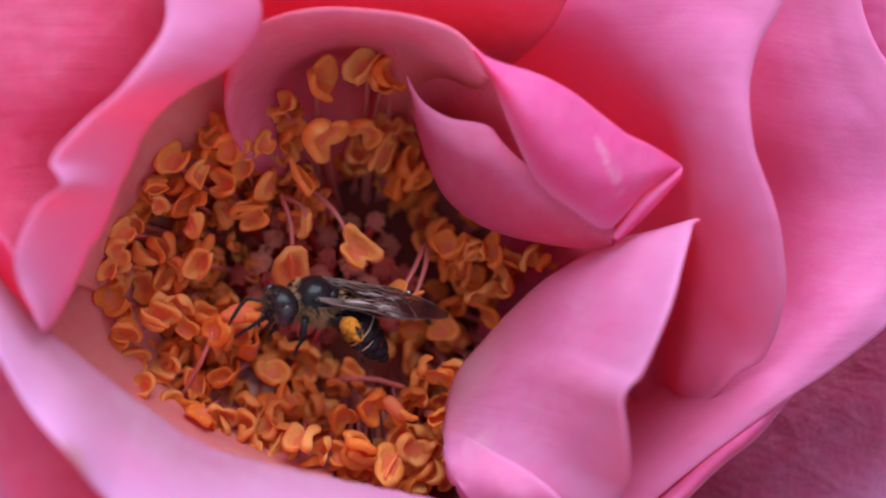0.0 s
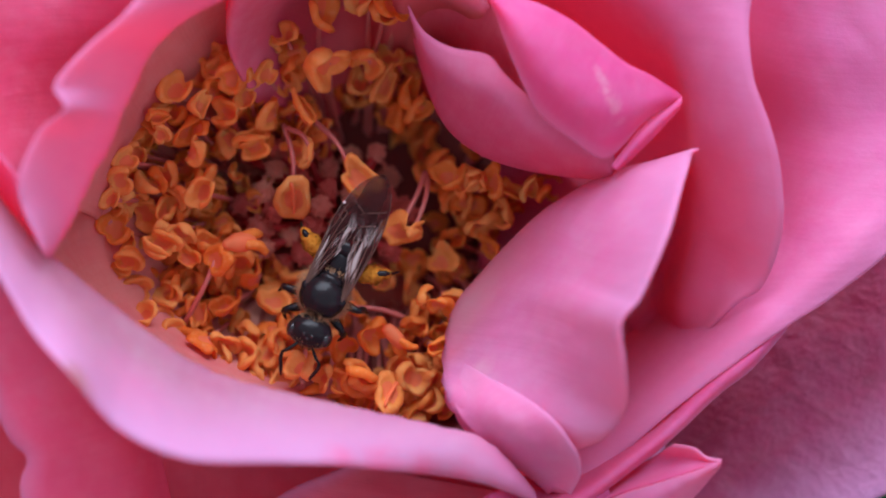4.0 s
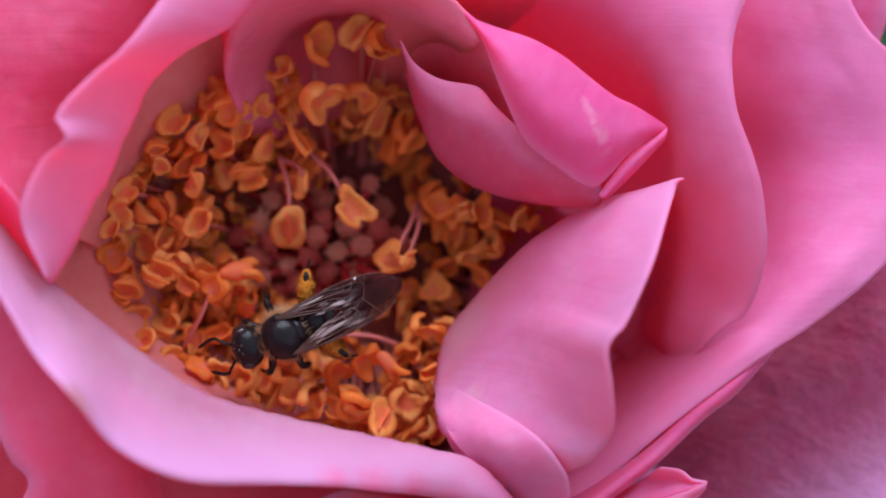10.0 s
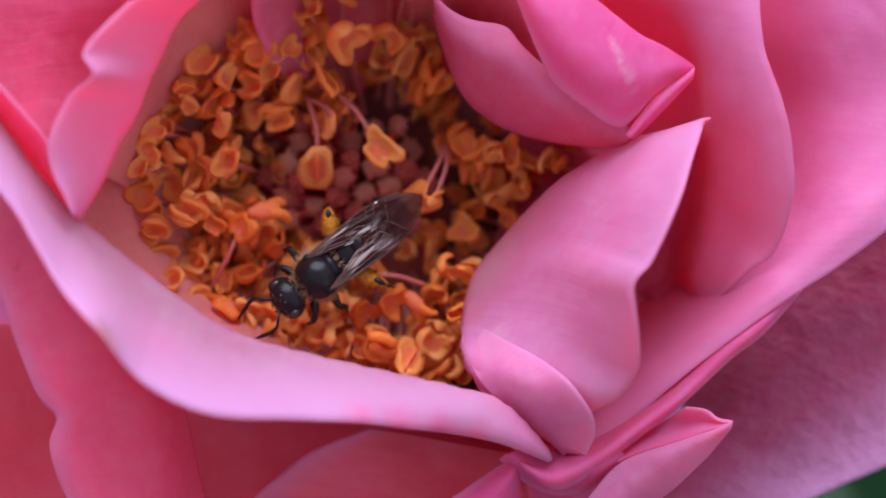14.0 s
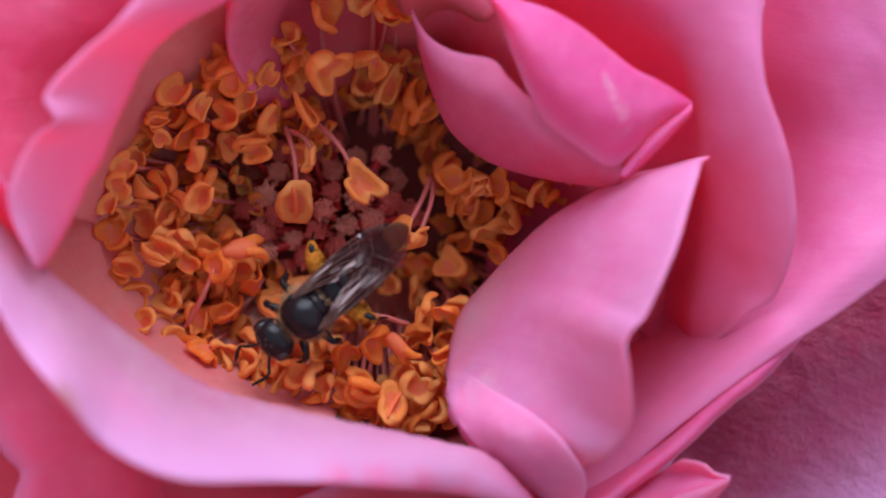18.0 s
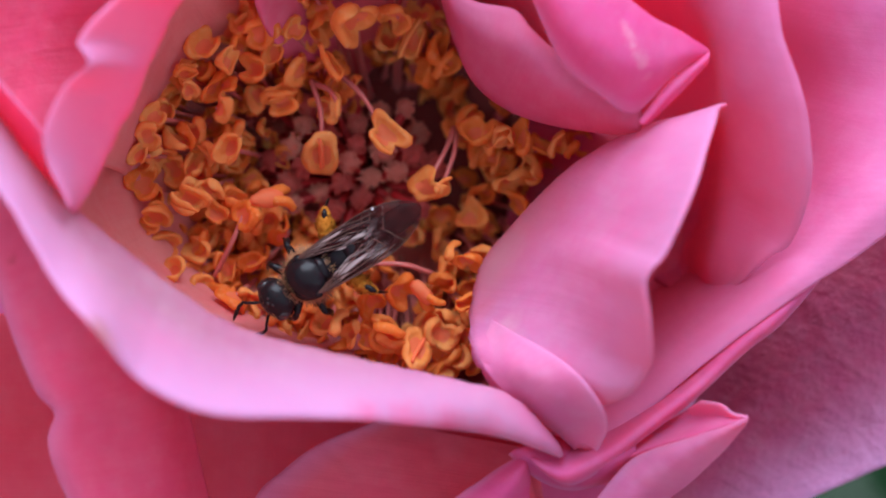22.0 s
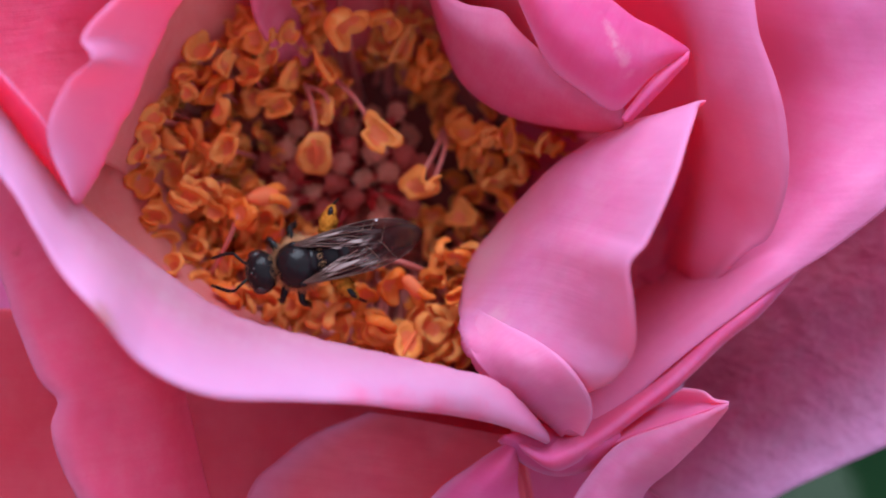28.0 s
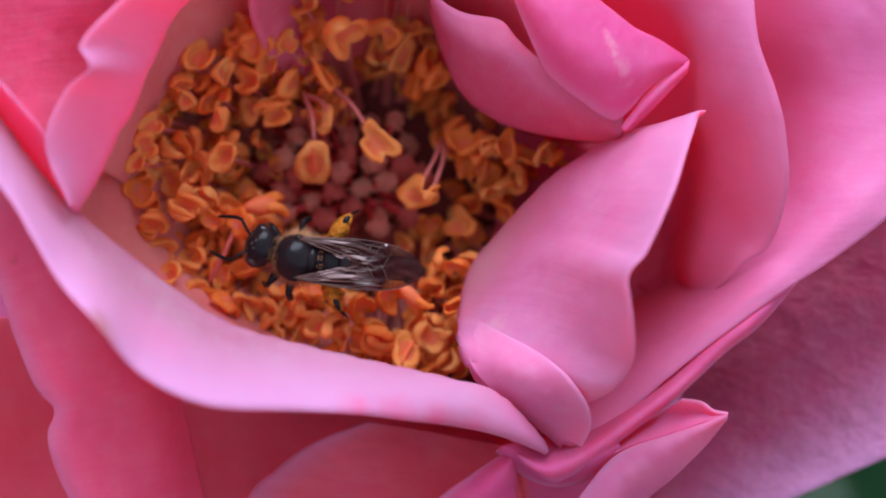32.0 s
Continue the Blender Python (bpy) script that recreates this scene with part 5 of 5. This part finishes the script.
def bee_parts():
    r = random.Random(3)
    made = {}
    b = Build().ball((0, 0, 0), (1.12, 1.2, 1.1), 18, 24)
    b.ball((-0.95, 0, -0.1), (0.6, 0.85, 0.75), 10, 16)
    b.ball((-0.86, 0, 0.42), (0.34, 0.66, 0.42), 10, 16)
    thorax = part("thorax", b.mesh("thorax", CHITIN, 0.03, 2.0), bee, "glossy black thorax")
    b = fur(Build(), (-0.1, 0, -0.1), (1.12, 1.17, 1.02), 2600, 0.42, r, lambda d: d.z < 0.34 or d.x > 0.72 or d.x < -0.8)
    part("hair", b.mesh("hair", HAIR), thorax, "tan hair fringe")
    for side in (-1, 1):
        b = Build().ball((-0.12, side * 1.0, 0.56), (0.24, 0.2, 0.17), 8, 10)
        part("wing_joint", b.mesh("wing_joint", CHITIN), thorax)
    # head
    b = Build().ball((0, 0, 0), (0.84, 1.1, 0.84), 14, 20)
    b.ball((0.45, 0, -0.45), (0.42, 0.55, 0.42), 8, 12)
    head = part("head", b.mesh("head", CHITIN, 0.02, 2.0), bee, "glossy black head")
    made["head"] = head
    for side in (-1, 1):
        b = Build().ball((0.12, side * 0.86, -0.06), (0.46, 0.3, 0.66), 10, 14)
        part("eye", b.mesh("eye", EYE), head, "dark compound eye")
    for y, x in ((0.0, 0.28), (0.2, 0.12), (-0.2, 0.12)):
        b = Build().ball((x, y, 0.77), (0.09, 0.09, 0.07), 6, 8)
        part("ocellus", b.mesh("ocellus", EYE), head)
    b = Build()
    for side in (-1, 1):
        b.tube([(0.55, side * 0.2, -0.7), (0.95, side * 0.28, -1.0), (1.1, side * 0.12, -1.15)], [0.12, 0.1, 0.04], 8, 6)
    part("jaw", b.mesh("jaw", CHITIN), head)
    b = fur(Build(), (0, 0, 0), (0.74, 1.02, 0.78), 600, 0.26, r, lambda d: d.x > 0.5 or d.z < -0.2 or d.x < -0.7)
    part("hair", b.mesh("hair", HAIR), head, "tan face hair")
    for side in (-1, 1):
        b = Build().tube([(0.6, side * 0.28, 0.2), (1.1, side * 0.7, 0.35), (1.35, side * 0.95, 0.3)], [0.07, 0.075, 0.07], 8, 6)
        b.tube([(1.35, side * 0.95, 0.3), (1.75, side * 0.95, 0.05), (2.25, side * 0.8, -0.25), (2.6, side * 0.7, -0.5)], [0.085, 0.1, 0.1, 0.06], 14, 7)
        made["antenna%d" % side] = part("antenna", b.mesh("antenna", CHITIN, 0.012, 9.0), head)
    # abdomen: five overlapping rings, narrowing to the tip
    b = Build().ball((-2.0, 0, -0.14), (0.95, 1.12, 0.8), 12, 20)
    abdomen = part("abdomen", b.mesh("abdomen", CHITIN), bee, "glossy black abdomen with cream hair bands")
    made["abdomen"] = abdomen
    for x, w, z in ((-2.6, 1.2, -0.06), (-3.2, 1.16, -0.16), (-3.75, 1.02, -0.3), (-4.25, 0.78, -0.45), (-4.6, 0.45, -0.58)):
        b = Build().ball((x, 0, z), (0.66, w, w * 0.84), 10, 20)
        part("segment", b.mesh("segment", CHITIN, 0.015, 3.0), abdomen)
        if x > -3.0:
            continue
        ring = [(x + 0.22, w * 0.98 * math.cos(q), z + w * 0.83 * math.sin(q)) for q in np.linspace(-0.7, math.pi + 0.7, 18)]
        b = Build().tube(ring, [0.02, 0.06, 0.03, 0.06, 0.02], None, 6, 1.0, (1, 0, 0))
        part("band", b.mesh("band", BAND, 0.03, 8.0), abdomen, "cream hair band")
    # wings, folded flat over the abdomen and overlapping
    for side in (-1, 1):
        for fore in (True, False):
            L, root = (6.5, (-0.12, 0, 0.66)) if fore else (4.5, (-0.45, 0, 0.54))
            # outer and inner margin across the body, by share of the length
            at = (0, 0.1, 0.2, 0.44, 0.6, 0.76, 0.88, 0.96, 1.0)
            outer, inner = ((1.04, 1.12, 1.18, 1.26, 1.24, 1.1, 0.82, 0.46, 0.12), (0.92, 0.74, 0.52, -0.02, -0.4, -0.62, -0.6, -0.36, -0.08)) if fore else \
                           ((0.9, 1.0, 1.04, 1.1, 1.12, 1.02, 0.8, 0.6, 0.35), (0.8, 0.66, 0.5, 0.1, -0.08, -0.1, 0.05, 0.18, 0.3))
            n, half = 30, 7
            v, f = [], []
            for i in range(n):
                s = i / (n - 1)
                o, e = np.interp(s, at, outer), np.interp(s, at, inner)
                for q in np.linspace(-1, 1, 2 * half + 1):
                    crumple = 0.045 * math.sin(q * 8 + s * 13 + side) * (0.5 + 1.6 * math.exp(-((s - 0.58) / 0.12) ** 2))
                    v.append((root[0] - L * s, side * ((o + e) / 2 + q * (o - e) / 2), root[2] + (0.18 if fore else 0.02) * math.sin(s * 2.2) + side * 0.05 * s + crumple - 0.07 * q * q))
            row = 2 * half + 1
            for i in range(n - 1):
                for j in range(row - 1):
                    a = i * row + j
                    f.append((a, a + row, a + row + 1, a + 1))
            m0 = len(v)
            full = v + [(x, y, z - 0.012) for x, y, z in v]
            faces = f + [tuple(m0 + k for k in reversed(q)) for q in f]
            ring = [j for j in range(row)] + [i * row + row - 1 for i in range(1, n)] + [(n - 1) * row + j for j in range(row - 2, -1, -1)] + [i * row for i in range(n - 2, 0, -1)]
            faces += [(b2, a2, m0 + a2, m0 + b2) for a2, b2 in zip(ring, ring[1:] + ring[:1])]
            wing = part("wing", mesh_of("wing", full, faces, MEMBRANE), bee, "smoky brown veined wing")
            w3 = np.array(v).reshape(n, row, 3) + np.array((0, 0, 0.02))
            for start, end, far in ((14, 14, 0.93), (13, 12, 0.72), (11, 9, 0.64), (8, 7, 0.6), (5, 3, 0.58), (2, 1, 0.5)):
                line = [w3[int(s * (n - 1)), int(round(start + (end - start) * s))] for s in np.linspace(0.02, far, 9)]
                b = Build().tube(line, [0.04, 0.028, 0.018], 16, 5)
                part("vein", b.mesh("vein", VEIN), wing)
            if fore:
                for s in (0.44, 0.53, 0.62):
                    line = [w3[int((s + 0.012 * k) * (n - 1)), k] for k in (13, 10, 6, 3)]
                    b = Build().tube(line, [0.022, 0.022], 8, 5)
                    part("vein", b.mesh("vein", VEIN), wing)
            if fore and side < 0:
                # a tiny glossy ball, added to give the wing its bright glint
                b = Build().ball((-4.55, -1.12, 0.86), (0.08, 0.08, 0.05), 8, 10)
                part("droplet", b.mesh("droplet", GLINT), wing, "tiny pale bead for a glint on the wing")
    # legs
    for side in (-1, 1):
        for name, hip, knee, shin, foot in (("front", (0.7, 0.6, -0.6), (1.2, 1.45, -0.35), (1.45, 1.6, -1.2), (1.75, 1.4, -2.0)),
                                            ("middle", (0.0, 0.8, -0.7), (0.1, 1.9, -0.3), (-0.1, 2.1, -1.2), (0.0, 2.3, -2.1)),
                                            ("hind", (-0.9, 0.8, -0.7), (-1.7, 1.0, -0.05), (-2.45, 2.3, 0.05), (-2.9, 2.75, -1.2))):
            pts = [tuple(np.array(p) * (1, side, 1)) for p in (hip, knee, shin, foot)]
            b = Build().tube([pts[0], tuple((np.array(pts[0]) + pts[1]) / 2 + (0, 0, 0.06)), pts[1]], [0.2, 0.24, 0.15], 10, 8)
            leg = part("leg", b.mesh("leg", CHITIN), bee)
            made["%s%d" % (name, side)] = leg
            b = Build().tube([pts[1], tuple((np.array(pts[1]) + pts[2]) / 2), pts[2]], [0.13, 0.2, 0.14], 10, 8)
            part("shin", b.mesh("shin", CHITIN), leg)
            b = Build().tube([pts[2], tuple((np.array(pts[2]) * 0.5 + np.array(pts[3]) * 0.5) + (0.05, 0, 0)), pts[3]], [0.1, 0.09, 0.05], 8, 6)
            part("foot", b.mesh("foot", CHITIN), leg)
            if name == "hind":
                c = (np.array(pts[1]) * 0.45 + np.array(pts[2]) * 0.55) - (0, 0, 0.30)
                q = Build()
                along = np.array(pts[2]) - pts[1]
                q.tube([c - along * 0.62, c - along * 0.2 + (0, 0, 0.12), c + along * 0.25 + (0, 0, 0.08), c + along * 0.55], [0.2, 0.38, 0.44, 0.42, 0.3, 0.16], 24, 16)
                fur(q, c, (0.42, 0.46, 0.40), 500, 0.16, r, lambda d: True)
                part("pollen_load", q.mesh("pollen_load", POLLEN, 0.13, 4.5), leg, "packed yellow pollen")
    return made


BEE = bee_parts()

BEE_ROWS = [
    (0.0, -5.81, 1.76, -0.90, 58, 6, 167),
    (0.5, -6.29, 1.72, -0.90, 50, 0, 174),
    (1.0, -6.67, 0.56, -0.90, 38, 0, 184),
    (1.5, -7.28, 0.60, -0.90, 22, 0, 201),
    (2.0, -5.78, -0.97, -0.90, 5, 30, 216),
    (2.5, -5.79, -1.39, -0.90, 0, 0, 233),
    (3.0, -5.50, -1.58, -0.90, 0, 0, 237),
    (3.5, -5.56, -1.92, -0.90, 0, 0, 241),
    (5.5, -4.09, 0.44, -0.90, 0, 51, 238),
    (6.0, -3.88, 1.05, -0.90, 0, 52, 213),
    (6.5, -5.12, 1.32, -0.90, 0, 48, 204),
    (7.0, -3.84, 0.70, -0.90, 0, 52, 199),
    (7.5, -3.84, -0.46, -0.90, 0, 44, 239),
    (8.0, -5.55, -2.54, -0.90, 0, 0, 239),
    (8.5, -6.49, -3.13, -0.90, 0, 0, 227),
    (9.0, -6.41, -2.81, -0.90, 0, 0, 225),
    (9.5, -6.34, -2.18, -0.90, -5, 0, 216),
    (10.0, -7.16, -2.33, -0.90, -8, 0, 206),
    (10.5, -7.17, -2.53, -0.90, -8, 0, 206),
    (11.0, -7.35, -3.10, -0.90, -8, 0, 217),
    (11.5, -7.85, -2.74, -0.90, -5, 0, 203),
    (12.0, -7.12, -2.65, -0.90, -5, 0, 205),
    (12.5, -7.53, -2.55, -0.90, 0, 0, 204),
    (13.0, -7.60, -2.25, -0.90, -4, 0, 199),
    (13.5, -7.15, -2.42, -0.90, 0, 0, 209),
    (15.5, -6.06, -1.86, -0.90, 0, 32, 228),
    (16.0, -5.55, -1.63, -0.90, 0, 31, 233),
    (16.5, -6.74, -1.57, -0.90, 0, 0, 223),
    (17.0, -6.79, -1.90, -0.90, 0, 0, 218),
    (17.5, -6.54, -2.29, -0.90, 0, 0, 218),
    (18.0, -6.36, -2.14, -0.90, 0, 0, 221),
    (18.5, -7.19, -1.55, -0.90, 0, 0, 204),
    (19.0, -7.38, -1.36, -0.90, 0, 0, 185),
    (19.5, -6.90, -2.17, -0.90, 0, 0, 197),
    (20.0, -7.07, -2.50, -0.90, 0, 0, 202),
    (20.5, -7.17, -2.54, -0.90, 0, 0, 194),
    (21.0, -6.64, -3.24, -0.90, 0, 0, 210),
    (21.5, -6.77, -3.06, -0.90, 0, 0, 208),
    (22.0, -7.51, -2.91, -0.90, 0, 0, 212),
    (22.5, -7.22, -2.82, -0.90, 0, 0, 216),
    (23.0, -7.32, -2.86, -0.90, 0, 0, 218),
    (23.5, -7.25, -2.54, -0.90, 0, 0, 224),
    (24.0, -7.96, -2.68, -0.90, 0, 0, 218),
    (24.5, -7.29, -3.17, -0.90, 0, 0, 222),
    (25.0, -6.51, -2.99, -0.90, 0, 0, 217),
    (25.5, -6.23, -2.49, -0.90, 0, 35, 200),
    (27.5, -7.20, -1.54, -0.90, 0, 0, 184),
    (28.0, -7.77, -2.60, -0.90, 0, 0, 195),
    (28.5, -8.02, -2.02, -0.90, 0, 0, 187),
    (29.0, -8.52, -2.29, -0.90, 0, 0, 188),
    (29.5, -9.30, -2.11, -0.90, 0, 0, 188),
    (30.0, -8.39, -1.30, -0.90, 0, 0, 181),
    (30.5, -7.54, -2.00, -0.90, 0, 0, 192),
    (31.0, -7.47, -1.37, -0.90, 0, 0, 179),
    (31.5, -8.02, -2.01, -0.90, 0, 0, 186),
    (32.0, -7.74, -1.77, -0.90, 0, 0, 174),
]
HEAD_ROWS = [
    (0.0, 38),
    (0.5, 51),
    (1.0, 38),
    (1.5, 29),
    (2.0, 2),
    (2.5, -15),
    (3.0, 5),
    (3.5, 12),
    (5.5, -13),
    (6.0, -2),
    (6.5, 10),
    (7.0, 9),
    (7.5, -25),
    (8.0, -6),
    (8.5, -5),
    (9.0, -17),
    (9.5, -21),
    (10.0, -11),
    (10.5, -11),
    (11.0, -29),
    (11.5, -10),
    (12.0, -18),
    (12.5, -24),
    (13.0, -7),
    (13.5, -1),
    (15.5, -19),
    (16.0, -24),
    (16.5, 4),
    (17.0, 1),
    (17.5, -1),
    (18.0, -3),
    (18.5, 3),
    (19.0, 22),
    (19.5, 0),
    (20.0, 2),
    (20.5, 0),
    (21.0, -6),
    (21.5, -3),
    (22.0, 3),
    (22.5, 2),
    (23.0, 12),
    (23.5, 12),
    (24.0, 20),
    (24.5, 3),
    (25.0, -12),
    (25.5, -8),
    (27.5, 5),
    (28.0, -5),
    (28.5, -1),
    (29.0, -4),
    (29.5, 1),
    (30.0, 12),
    (30.5, -4),
    (31.0, 6),
    (31.5, -11),
    (32.0, -15),
]


def motions():
    walk(bee, [(t, VIEW @ pose(x * MM, y * MM, z * MM, 0, 0, yaw) @ pose(0, 0, 0, 0, -pitch, 0) @ pose(0, 0, 0, roll, 0, 0))
               for t, x, y, z, roll, pitch, yaw in BEE_ROWS])
    walk(BEE["head"], [(t, pose(1.82 * MM * math.cos(radians(a * 0.85)), 1.82 * MM * math.sin(radians(a * 0.85)), -0.1 * MM, 0, 12, a * 0.9)) for t, a in HEAD_ROWS])
    walk(BEE["abdomen"], [(t, pose(-0.001, 0, 0, 0, np.interp(t, (0.5, 1.0, 2.0), (-30, -26, -6)), 0) @ pose(0.001, 0, 0)) for t, a in HEAD_ROWS])
    sway = random.Random(5)
    for name in ("antenna-1", "antenna1", "front-1", "front1", "middle-1", "middle1"):
        reach = 14 if "antenna" in name else 9
        walk(BEE[name], [(t, pose(0, 0, 0, 0, sway.uniform(-reach, reach), sway.uniform(-reach, reach))) for t, a in HEAD_ROWS])


motions()
